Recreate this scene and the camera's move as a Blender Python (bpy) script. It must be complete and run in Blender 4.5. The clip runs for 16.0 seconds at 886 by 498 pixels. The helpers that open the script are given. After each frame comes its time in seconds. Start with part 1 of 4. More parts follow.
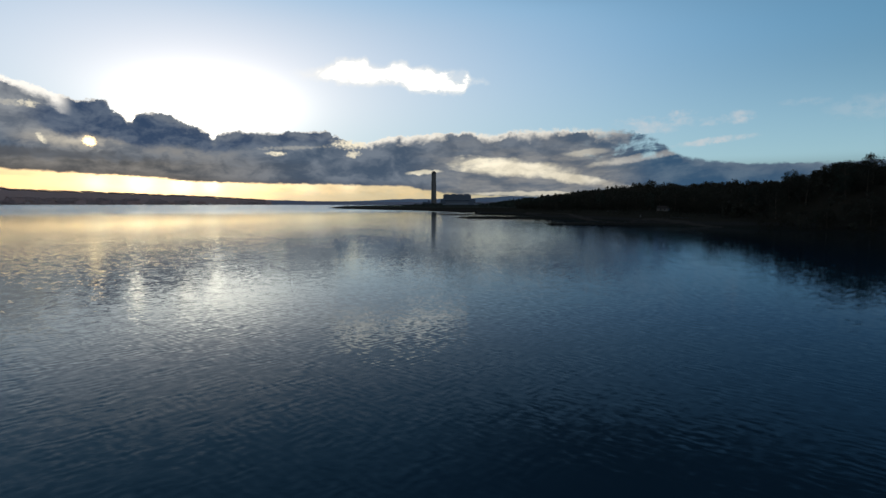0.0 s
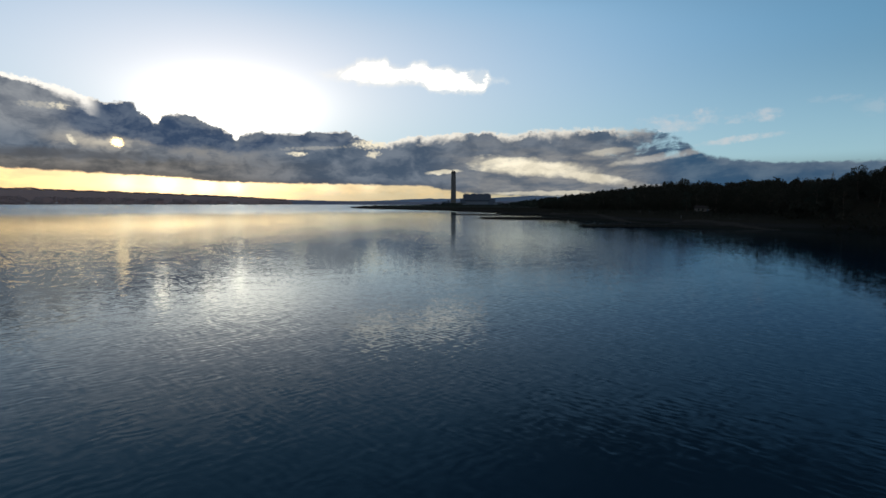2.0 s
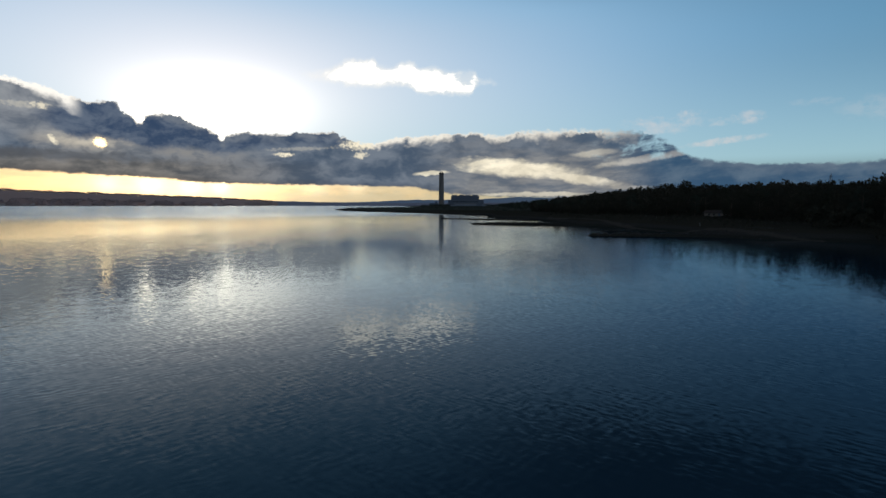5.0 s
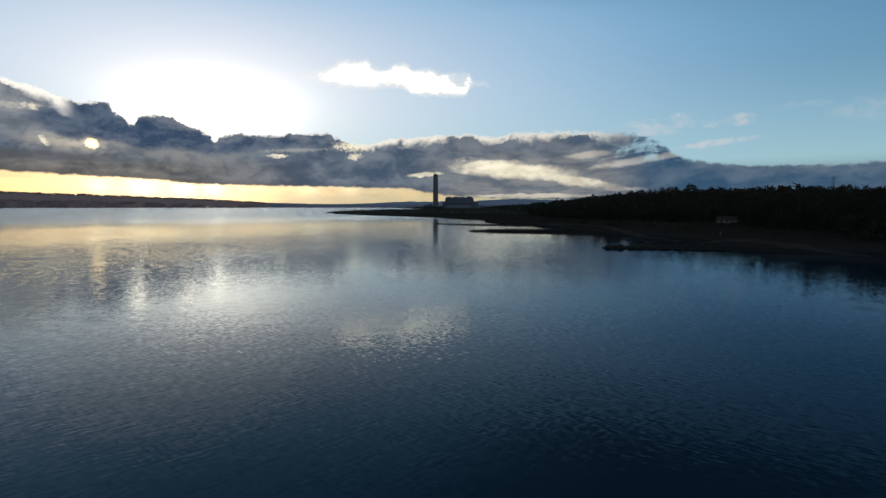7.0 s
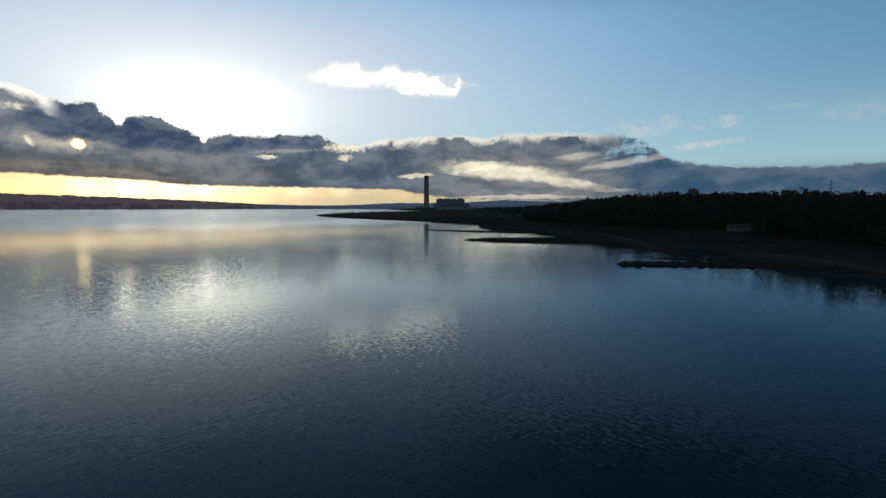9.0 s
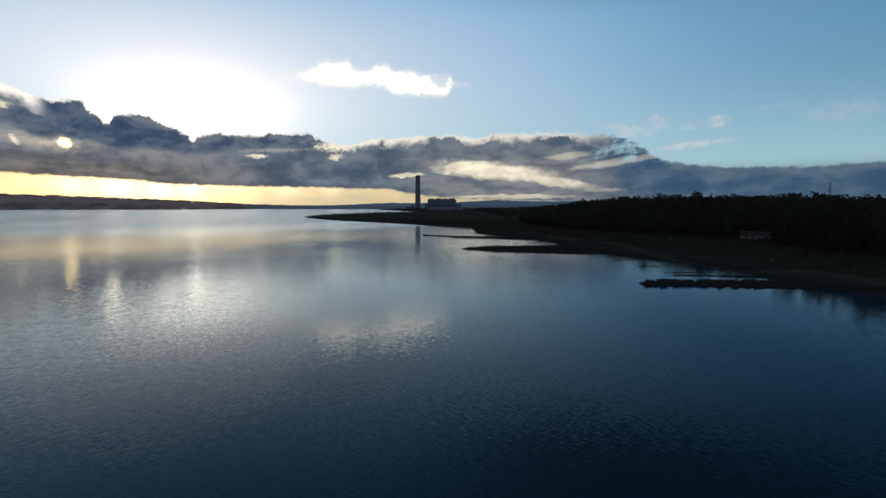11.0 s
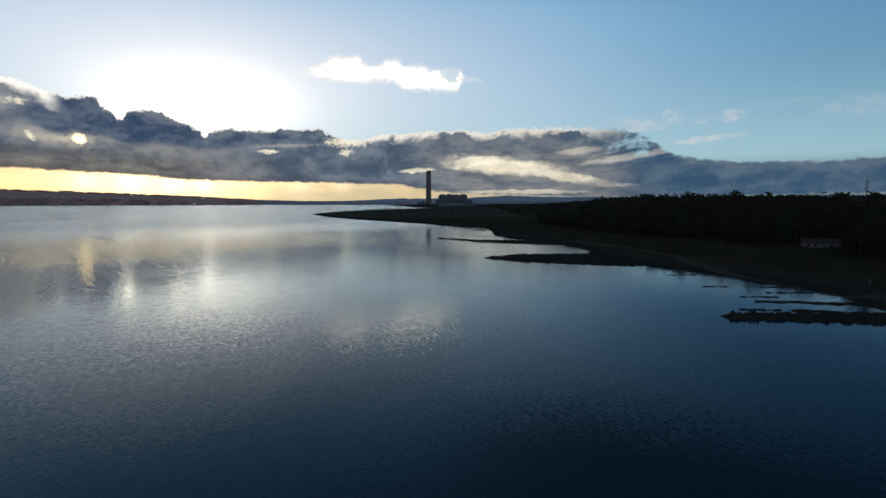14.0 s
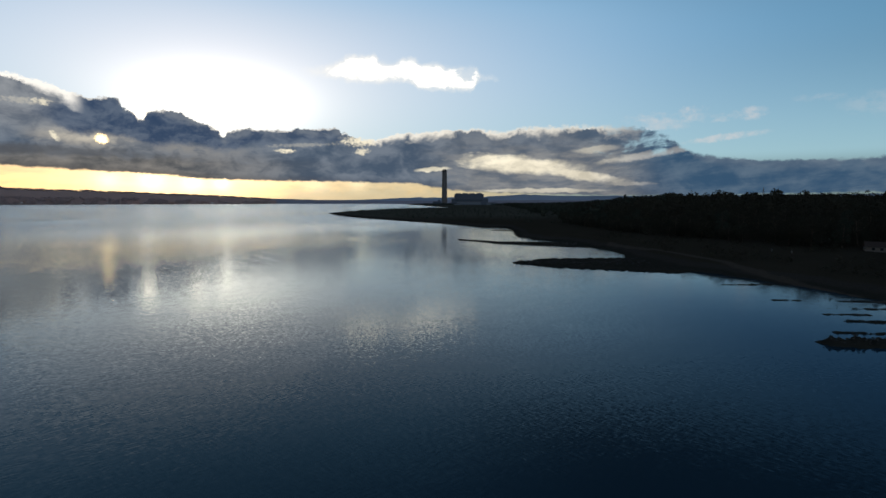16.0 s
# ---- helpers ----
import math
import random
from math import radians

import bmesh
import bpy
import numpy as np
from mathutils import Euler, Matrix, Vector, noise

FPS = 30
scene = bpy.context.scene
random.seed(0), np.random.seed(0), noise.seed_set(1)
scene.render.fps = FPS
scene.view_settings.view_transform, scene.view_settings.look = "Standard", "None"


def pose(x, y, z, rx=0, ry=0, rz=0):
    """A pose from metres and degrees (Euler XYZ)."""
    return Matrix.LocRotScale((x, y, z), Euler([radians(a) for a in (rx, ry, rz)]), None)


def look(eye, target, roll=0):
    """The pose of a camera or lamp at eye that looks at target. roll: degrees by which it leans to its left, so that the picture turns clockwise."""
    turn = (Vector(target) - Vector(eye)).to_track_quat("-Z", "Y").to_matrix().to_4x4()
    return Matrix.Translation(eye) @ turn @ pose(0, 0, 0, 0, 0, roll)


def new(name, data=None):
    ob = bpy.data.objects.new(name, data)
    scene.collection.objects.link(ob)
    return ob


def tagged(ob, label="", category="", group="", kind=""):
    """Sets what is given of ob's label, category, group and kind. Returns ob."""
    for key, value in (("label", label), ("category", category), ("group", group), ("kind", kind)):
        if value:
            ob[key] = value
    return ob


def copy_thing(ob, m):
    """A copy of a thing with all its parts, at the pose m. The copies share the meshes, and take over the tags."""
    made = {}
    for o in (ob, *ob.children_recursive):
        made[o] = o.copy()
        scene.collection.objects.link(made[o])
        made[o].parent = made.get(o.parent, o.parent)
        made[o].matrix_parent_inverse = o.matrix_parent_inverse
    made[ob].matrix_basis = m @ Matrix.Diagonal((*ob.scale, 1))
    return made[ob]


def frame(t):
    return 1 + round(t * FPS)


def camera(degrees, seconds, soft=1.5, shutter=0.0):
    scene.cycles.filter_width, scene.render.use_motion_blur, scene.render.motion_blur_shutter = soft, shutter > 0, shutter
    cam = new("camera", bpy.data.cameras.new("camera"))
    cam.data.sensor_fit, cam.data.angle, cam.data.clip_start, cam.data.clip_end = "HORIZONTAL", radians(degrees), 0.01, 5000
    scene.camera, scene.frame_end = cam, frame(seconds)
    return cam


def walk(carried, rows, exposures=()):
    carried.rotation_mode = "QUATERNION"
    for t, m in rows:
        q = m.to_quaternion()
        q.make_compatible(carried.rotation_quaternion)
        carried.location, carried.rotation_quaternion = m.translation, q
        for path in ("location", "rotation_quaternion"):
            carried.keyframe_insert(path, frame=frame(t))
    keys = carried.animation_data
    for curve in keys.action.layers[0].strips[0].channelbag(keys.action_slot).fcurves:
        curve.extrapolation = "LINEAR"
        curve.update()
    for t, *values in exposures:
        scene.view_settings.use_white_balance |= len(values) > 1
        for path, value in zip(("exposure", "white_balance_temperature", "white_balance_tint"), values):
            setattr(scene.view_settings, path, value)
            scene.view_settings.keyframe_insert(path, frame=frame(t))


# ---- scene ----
cam = camera(80.15, 16.0)
LEAN = -0.14
# seconds, x, y, z, yaw, pitch
PATH = (
    (0.0, 0.00, 0.00, 8.80, -0.997, -4.876), (0.1, -0.01, 0.98, 8.79, -0.75, -4.86), (0.2, -0.02, 1.96, 8.77, 0.065, -4.84),
    (0.3, -0.03, 2.94, 8.76, 0.61, -4.82), (0.4, -0.04, 3.91, 8.74, 1.42, -4.80), (0.5, -0.05, 4.89, 8.73, 1.669, -4.801),
    (0.6, -0.06, 5.87, 8.72, 1.75, -4.81), (1.0, -0.11, 9.77, 8.70, 1.644, -4.860), (1.5, -0.19, 14.63, 8.73, 1.403, -4.865),
    (2.0, -0.30, 19.47, 8.82, 1.125, -4.911), (2.5, -0.42, 24.30, 8.97, 0.810, -4.740), (3.0, -0.56, 29.10, 9.18, 0.283, -4.704),
    (3.5, -0.72, 33.89, 9.45, -0.042, -4.833), (4.0, -0.89, 38.66, 9.78, -0.047, -4.896), (6.5, -2.06, 62.25, 12.28, -0.697, -4.603),
    (7.0, -2.35, 66.91, 12.93, -0.845, -4.632), (7.5, -2.66, 71.56, 13.62, -0.957, -4.710), (8.0, -2.99, 76.19, 14.34, -1.228, -4.743),
    (8.5, -3.34, 80.80, 15.09, -1.531, -4.734), (9.0, -3.71, 85.39, 15.86, -1.860, -4.510), (11.5, -5.82, 108.09, 19.67, -2.878, -4.594),
    (12.0, -6.30, 112.58, 20.36, -2.585, -4.781), (12.5, -6.79, 117.05, 20.99, -2.413, -4.880), (13.0, -7.31, 121.50, 21.56, -2.452, -4.941),
    (13.5, -7.85, 125.94, 22.04, -2.215, -4.903), (14.0, -8.40, 130.35, 22.43, -1.722, -5.067), (14.5, -8.97, 134.75, 22.71, -1.276, -5.209),
    (15.0, -9.57, 139.13, 22.86, -0.787, -5.256), (15.5, -10.18, 143.49, 22.87, -0.389, -5.247), (16.0, -10.81, 147.84, 22.72, -0.055, -5.191),
)
walk(cam, [(t, pose(x, y, z, 90 + pitch, LEAN, yaw)) for t, x, y, z, yaw, pitch in PATH])

# ---- node helpers ----


class Nodes:
    """Short calls for building a node tree."""

    def __init__(self, tree):
        self.tree = tree
        tree.nodes.clear()

    def node(self, kind, **values):
        n = self.tree.nodes.new(kind)
        for key, value in values.items():
            setattr(n, key, value)
        return n

    def put(self, socket, value):
        if isinstance(value, bpy.types.NodeSocket):
            self.tree.links.new(value, socket)
        elif value is not None:
            if socket.type == "RGBA" and len(value) == 3:
                value = (*value, 1)
            socket.default_value = value

    def math(self, op, a, b=None, c=None, clamp=False):
        n = self.node("ShaderNodeMath", operation=op, use_clamp=clamp)
        for s, v in zip(n.inputs, (a, b, c)):
            self.put(s, v)
        return n.outputs[0]

    def add(self, a, b):
        return self.math("ADD", a, b)

    def sub(self, a, b):
        return self.math("SUBTRACT", a, b)

    def mul(self, a, b):
        return self.math("MULTIPLY", a, b)

    def vec(self, x, y, z=0.0):
        n = self.node("ShaderNodeCombineXYZ")
        for s, v in zip(n.inputs, (x, y, z)):
            self.put(s, v)
        return n.outputs[0]

    def vmath(self, op, a, b=None, scale=None):
        n = self.node("ShaderNodeVectorMath", operation=op)
        self.put(n.inputs[0], a)
        if b is not None:
            self.put(n.inputs[1], b)
        if scale is not None:
            self.put(n.inputs["Scale"], scale)
        return n.outputs[0]

    def split(self, v):
        n = self.node("ShaderNodeSeparateXYZ")
        self.put(n.inputs[0], v)
        return n.outputs

    def ramp(self, value, a, b, lo=0.0, hi=1.0):
        """Smooth step from a to b."""
        n = self.node("ShaderNodeMapRange", interpolation_type="SMOOTHSTEP")
        for key, v in (("Value", value), ("From Min", a), ("From Max", b), ("To Min", lo), ("To Max", hi)):
            self.put(n.inputs[key], v)
        return n.outputs[0]

    def noise(self, vector, scale, detail=4.0, rough=0.55, colour=False, distortion=0.0):
        n = self.node("ShaderNodeTexNoise")
        self.put(n.inputs["Vector"], vector)
        for key, v in (("Scale", scale), ("Detail", detail), ("Roughness", rough), ("Distortion", distortion)):
            self.put(n.inputs[key], v)
        return n.outputs["Color" if colour else "Fac"]

    def mix(self, fac, a, b, blend="MIX"):
        n = self.node("ShaderNodeMix", data_type="RGBA", blend_type=blend)
        self.put(n.inputs[0], fac)
        self.put(n.inputs[6], a)
        self.put(n.inputs[7], b)
        return n.outputs[2]

    def curve(self, value, points, lo, hi, top):
        """A curve through points (x, y), x from lo to hi, y from 0 to top."""
        n = self.node("ShaderNodeFloatCurve")
        c = n.mapping.curves[0]
        pts = [((x - lo) / (hi - lo), y / top) for x, y in points]
        c.points[0].location, c.points[-1].location = pts[0], pts[-1]
        for q in pts[1:-1]:
            c.points.new(*q)
        n.mapping.update()
        self.put(n.inputs["Value"], self.math("DIVIDE", self.sub(value, lo), hi - lo, clamp=True))
        return self.mul(n.outputs[0], top)

    def spot(self, az, el, a0, e0, ra, re, tilt=0.0):
        """Squared distance from (a0, e0) in units of the radii ra, re."""
        da = self.sub(az, a0)
        de = self.sub(self.sub(el, e0), self.mul(da, tilt))
        return self.add(self.math("POWER", self.mul(da, 1 / ra), 2.0), self.math("POWER", self.mul(de, 1 / re), 2.0))


# ---- world: evening sky with a long cloud bank ----
SUN_AZ, SUN_EL = -25.5, 7.5


def sky_world():
    world = bpy.data.worlds.new("evening_sky")
    world.use_nodes = True
    scene.world = world
    k = Nodes(world.node_tree)
    out = k.node("ShaderNodeOutputWorld")
    sky = k.node("ShaderNodeTexSky", sky_type="NISHITA", sun_disc=False, sun_elevation=radians(SUN_EL),
                 sun_rotation=radians(SUN_AZ), altitude=20, air_density=1.0, dust_density=0.0, ozone_density=2.5)
    way = k.node("ShaderNodeTexCoord").outputs["Generated"]
    dx, dy, dz = k.split(way)
    deg = 180 / math.pi
    az = k.mul(k.math("ARCTAN2", dx, dy), deg)
    el = k.mul(k.math("ARCSINE", dz), deg)

    # wind-torn outlines: the angles are shifted by noise
    big = k.split(k.noise(k.vec(k.mul(az, 0.30), k.mul(el, 0.45), 3.1), 1.0, 3, 0.5, True))
    fine = k.split(k.noise(k.vec(k.mul(az, 1.1), k.mul(el, 1.4), 7.7), 1.0, 7, 0.62, True))
    tiny = k.split(k.noise(k.vec(k.mul(az, 3.6), k.mul(el, 4.4), 2.2), 1.0, 5, 0.6, True))
    swirl = k.vec(k.add(k.mul(az, 0.36), k.mul(big[2], 1.1)), k.add(k.mul(el, 0.62), k.mul(big[0], 1.1)), 5.0)
    grain = k.noise(swirl, 0.75, 5, 0.52)
    lumps = k.noise(swirl, 1.7, 6, 0.56)
    lean = k.sub(el, k.mul(k.ramp(az, 12, 20, 0.0, 0.10), k.sub(az, 15.0)))       # streaks climb to the north
    streak = k.noise(k.vec(k.add(k.mul(az, 0.27), k.mul(big[1], 0.9)), k.add(k.mul(lean, 1.1), k.mul(big[2], 0.9)), 11.0), 1.0, 6, 0.60)
    # heaped heads of the cumulus: cells within cells
    heads = k.node("ShaderNodeTexVoronoi", feature="F1", normalize=True)
    k.put(heads.inputs["Vector"], k.vec(k.add(k.mul(az, 0.95), k.mul(fine[0], 0.5)), k.add(k.mul(el, 1.25), k.mul(fine[1], 0.5)), 1.0))
    for key, v in (("Scale", 1.0), ("Detail", 3.5), ("Roughness", 0.68), ("Lacunarity", 2.2)):
        heads.inputs[key].default_value = v
    billow = heads.outputs["Distance"]
    heap = k.add(k.ramp(az, -9, -14, 0.22, 0.62), k.ramp(az, -20, -24, 0.0, 0.28))
    shift_a = k.add(k.mul(k.sub(big[0], 0.5), 0.45), k.mul(k.sub(fine[0], 0.5), 0.55))
    shift_e = k.add(k.mul(k.sub(big[1], 0.5), 0.30), k.add(k.mul(k.sub(fine[1], 0.5), k.add(k.ramp(az, -24, 0, 0.75, 1.5), k.ramp(az, 20, 27, 0.0, -0.85))), k.add(k.mul(k.sub(billow, 0.33), heap), k.mul(k.sub(tiny[1], 0.5), 0.28))))
    wa, we = k.add(az, shift_a), k.add(el, shift_e)

    top = k.curve(wa, ((-90, 9.0), (-60, 10.5), (-45, 11.0), (-39, 10.35), (-36.5, 10.0), (-35.5, 9.6), (-34.4, 8.9), (-32, 8.0), (-28, 6.6), (-22.2, 6.1), (-20.2, 6.9), (-17.6, 7.0),
                       (-14.2, 7.3), (-11.0, 7.3), (-10.2, 6.9), (-7.2, 6.45), (-4.9, 7.05), (-1.9, 7.25), (2.9, 7.6), (6.5, 7.35), (9, 7.7), (13.6, 7.65), (18, 7.5), (21.0, 7.1),
                       (23.0, 6.2), (25.0, 4.8), (28.5, 4.1), (34, 3.75), (41, 3.75), (60, 4.5), (90, 5.5)), -90, 90, 20)
    bottom = k.curve(az, ((-90, 3.2), (-45, 2.95), (-39, 2.86), (-32.6, 2.62), (-28.9, 2.5), (-24.6, 2.18), (-18.8, 2.03), (-12.5, 2.05), (-8, 1.95), (-3.1, 1.85),
                          (-1.0, 1.5), (3, 1.05), (8, 0.9), (14.6, 0.68), (20, 0.62), (30, 0.70), (41, 0.92), (90, 1.3)), -90, 90, 20)
    above = k.sub(top, we)                       # degrees below the top edge
    soft = k.add(0.13, k.mul(k.mul(k.ramp(az, -5, 15), k.ramp(az, 29, 23)), 0.16))
    low_edge = k.add(k.sub(el, bottom), k.mul(k.sub(fine[2], 0.5), 0.55))
    low_cut = k.ramp(low_edge, -0.12, 0.14)
    body = k.mul(k.ramp(above, k.mul(soft, -1.0), soft), low_cut)
    # its northern end frays into the clear air
    end = k.mul(k.ramp(k.add(az, k.mul(k.sub(lumps, 0.5), 5.0)), 14, 25), k.ramp(el, 4.3, 5.1))
    body = k.mul(body, k.sub(1.0, k.mul(end, k.ramp(k.add(k.add(k.mul(streak, 0.45), k.mul(lumps, 0.55)), k.mul(end, 0.06)), 0.52, 0.66))))

    # the dark heaped clouds that stand before the bank
    head_top = k.curve(wa, ((-42, 6.6), (-38, 7.6), (-36.6, 8.3), (-35.6, 8.6), (-34.8, 9.0), (-34.1, 9.2), (-33.6, 9.05), (-32.4, 9.15), (-31.5, 9.2), (-31.05, 8.95), (-30.8, 8.4),
                            (-30.0, 7.95), (-29.65, 7.5), (-29.2, 7.5), (-28.95, 8.1), (-28.4, 8.4), (-27.9, 8.5), (-26.4, 8.35), (-25.1, 7.75), (-24.1, 7.5), (-23.4, 7.25), (-22.75, 7.0),
                            (-22.5, 6.4), (-22.2, 6.25), (-21.9, 6.7), (-20.2, 7.15), (-17.6, 7.1), (-14.2, 7.4), (-12, 7.55), (-11.0, 7.45), (-10.4, 6.8), (-9, 6.2), (-8, 6.0)), -42, -8, 10)
    head_low = k.curve(wa, ((-42, 6.2), (-38, 7.3), (-36.7, 7.1), (-35.5, 6.5), (-34.2, 5.9), (-32.8, 6.15), (-31.5, 5.95), (-30.5, 5.9), (-29.1, 5.3), (-27.6, 5.35), (-26.1, 5.6), (-24.2, 5.4),
                            (-22.6, 5.1), (-20, 5.6), (-17, 6.0), (-14, 6.2), (-11, 6.35), (-8, 6.2)), -42, -8, 10)
    crown = k.sub(head_top, we)
    under = k.add(k.sub(k.add(el, k.mul(shift_e, 0.8)), head_low), k.mul(k.sub(lumps, 0.5), 1.2))
    heaped = k.mul(k.mul(k.ramp(crown, -0.10, 0.11), k.ramp(under, -0.45, 0.30)), k.mul(k.ramp(az, -38.5, -35.0), k.ramp(az, -9.6, -10.8)))
    body = k.math("MAXIMUM", body, k.mul(k.mul(k.ramp(crown, -0.10, 0.11), k.ramp(el, 4.5, 5.5)), k.mul(k.ramp(az, -36.0, -34.6), k.ramp(az, -9.6, -10.4))))
    below = k.math("MAXIMUM", above, k.mul(crown, k.mul(k.ramp(az, -36.5, -34.5), k.ramp(az, -9.6, -10.4))))

    # the bright opening behind the stack, drawn out to the lower right
    ha, he = k.add(az, k.mul(shift_a, 0.6)), k.add(el, k.mul(shift_e, 0.4))
    torn_e = k.add(k.mul(k.sub(streak, 0.5), 2.6), k.mul(k.sub(k.noise(k.vec(az, k.mul(el, 1.8), 2.0), 0.8, 5, 0.55), 0.5), 1.3))
    gap = None
    for a0, e0, ra, re, tilt, s in ((8.3, 3.85, 6.0, 0.86, -0.08, 1.0), (14.6, 2.75, 4.4, 0.52, -0.15, 0.95), (4.4, 4.45, 1.9, 0.42, 0.12, 0.9), (-1.0, 3.40, 1.6, 0.24, 0.06, 0.8),
                                    (19.6, 1.85, 2.2, 0.22, 0.0, 0.55), (21.5, 4.75, 4.5, 0.36, 0.15, 0.60), (16.0, 5.35, 2.0, 0.36, 0.08, 0.45), (10.5, 1.15, 6.0, 0.22, 0.0, 0.55)):
        one = k.mul(k.ramp(k.add(k.spot(ha, he, a0, e0, ra, re, tilt), torn_e), 1.75, 0.15), s)
        gap = one if gap is None else k.math("MAXIMUM", gap, one)
    # small holes lit from behind: one clear, the others veiled
    ragged = k.add(k.mul(k.sub(tiny[2], 0.5), 7.0), k.mul(k.sub(fine[2], 0.5), 3.0))
    hole = k.math("POWER", k.ramp(k.add(k.spot(ha, he, -32.5, 5.50, 0.46, 0.38), k.mul(k.sub(tiny[0], 0.5), 3.5)), 2.2, 0.0), 1.3)
    veiled = None
    for a0, e0, ra, re, tilt, s in ((-36.0, 5.60, 0.24, 0.26, -0.9, 0.9), (-36.8, 8.35, 0.6, 0.22, 0.0, 0.75), (-37.8, 8.3, 1.3, 0.22, 0.0, 0.25), (-16.4, 5.10, 0.75, 0.17, 0.0, 1.0),
                                    (-14.5, 5.75, 2.8, 0.14, 0.06, 0.20), (-8.8, 6.30, 1.4, 0.42, 0.0, 1.0), (-8.6, 5.2, 0.55, 0.24, 0.0, 0.8)):
        one = k.mul(k.ramp(k.add(k.spot(ha, he, a0, e0, ra, re, tilt), ragged), 2.6, -0.4), s)
        veiled = one if veiled is None else k.math("MAXIMUM", veiled, one)

    # cloud colours: slate bank, warmer and streaked below, a dark flat base
    tone = k.add(k.mul(grain, 0.75), k.mul(lumps, 0.5))
    slate = k.mix(k.ramp(tone, 0.48, 0.78), (0.064, 0.096, 0.146), (0.172, 0.206, 0.254))
    drab = k.mix(k.ramp(k.add(tone, k.mul(k.sub(streak, 0.5), 0.5)), 0.45, 0.82), (0.092, 0.096, 0.102), (0.245, 0.230, 0.212))
    grey = k.mix(k.mul(k.ramp(k.add(el, k.mul(k.sub(lumps, 0.5), 2.0)), 5.0, 3.6), k.ramp(az, -8, -30)), slate, drab)
    grey = k.mix(k.mul(k.ramp(low_edge, 0.75, 0.1), 0.45), grey, k.mix(k.ramp(az, -26, -6), (0.085, 0.078, 0.076), (0.058, 0.074, 0.108)))
    # a paler shelf under the heads, and thin cloud round the holes that lets light through
    shelf = k.mul(k.math("POWER", 2.718, k.mul(k.math("POWER", k.mul(k.sub(he, k.ramp(az, -32, -22, 5.45, 4.75)), 1.35), 2.0), -1.0)), k.mul(k.ramp(az, -39, -36), k.ramp(az, -15, -25)))
    grey = k.mix(k.mul(shelf, k.ramp(lumps, 0.36, 0.60, 0.25, 0.85)), grey, (0.270, 0.262, 0.250))
    duller = k.mul(k.ramp(k.math("ABSOLUTE", k.sub(k.add(el, k.mul(k.sub(lumps, 0.5), 1.2)), 4.35)), 0.55, 0.15), k.ramp(az, -29, -33))
    grey = k.mix(k.mul(duller, 0.6), grey, (0.084, 0.090, 0.102))
    thin = k.math("POWER", 2.718, k.mul(k.spot(ha, he, -33.7, 5.65, 2.9, 0.72, -0.05), -1.0))
    grey = k.mix(k.mul(thin, k.ramp(k.add(lumps, k.mul(fine[2], 0.6)), 0.62, 0.95, 0.35, 1.0)), grey, (0.60, 0.545, 0.45))
    # the taller cloud behind, paler, with a sunlit cap
    behind = k.mul(k.ramp(k.add(az, k.mul(k.sub(el, 6.0), -0.6)), -34.0, -37.0), k.ramp(el, 5.2, 7.5))
    grey = k.mix(k.mul(behind, 0.7), grey, k.mix(k.ramp(tone, 0.45, 0.85), (0.13, 0.15, 0.185), (0.37, 0.38, 0.39)))
    blue_right = k.mul(k.ramp(k.add(az, k.mul(k.sub(3.5, el), -1.2)), 15, 24), 0.95)
    grey = k.mix(blue_right, grey, k.mix(k.ramp(k.add(grain, k.mul(k.sub(streak, 0.5), 0.5)), 0.34, 0.68), (0.036, 0.086, 0.158), (0.100, 0.155, 0.220)))
    # thin layered cloud about the opening
    layered = k.mul(k.ramp(az, -4, 4), k.ramp(az, 23, 17))
    grey = k.mix(k.mul(layered, k.ramp(el, 6.3, 4.8, 0.25, 0.62)), grey, k.mix(k.ramp(streak, 0.36, 0.66), (0.125, 0.145, 0.175), (0.32, 0.31, 0.29)))
    near_sun = k.spot(az, el, SUN_AZ, 9.0, 26.0, 14.0)
    sunward = k.math("POWER", 2.718, k.mul(near_sun, -1.0))
    # the lit upper edge: thick and broken where the bank thins out
    patches = k.ramp(k.noise(k.vec(k.mul(az, 0.30), k.mul(el, 0.25), 21.0), 1.0, 3, 0.55), 0.34, 0.54)
    edge_w = k.add(0.14, k.mul(patches, k.add(k.ramp(az, -11, -6, 0.1, 0.95), k.ramp(az, 4, 14, 0.0, 0.2))))
    rim = k.mul(k.ramp(k.add(below, k.mul(k.sub(lumps, 0.5), 0.9)), edge_w, 0.0), k.ramp(az, 15, 22, 1.0, 0.05))
    rim = k.mul(rim, k.ramp(az, -11, -9, 0.55, 1.0))
    cap = k.mul(k.ramp(az, -33.6, -34.9), k.ramp(above, k.math("MAXIMUM", k.add(k.ramp(az, -38.2, -36.8, 0.45, 1.15), k.mul(k.sub(lumps, 0.5), 1.4)), 0.42), 0.2))
    # dark heads over the rest, paler where they are thin
    dark = k.mix(k.ramp(k.add(k.mul(lumps, 0.9), k.mul(k.sub(0.4, billow), 0.35)), 0.34, 0.66), (0.034, 0.062, 0.122), (0.112, 0.146, 0.205))
    dark = k.mix(k.mul(k.ramp(crown, k.ramp(az, -30, -25, 0.5, 1.3), 0.0), k.ramp(lumps, 0.38, 0.6, 0.15, 0.7)), dark, (0.205, 0.225, 0.25))
    grey = k.mix(k.mul(heaped, k.ramp(az, -22, -15, 0.93, 0.72)), grey, dark)
    rim_light = k.mix(sunward, (0.84, 0.79, 0.69), (1.15, 1.08, 0.95))
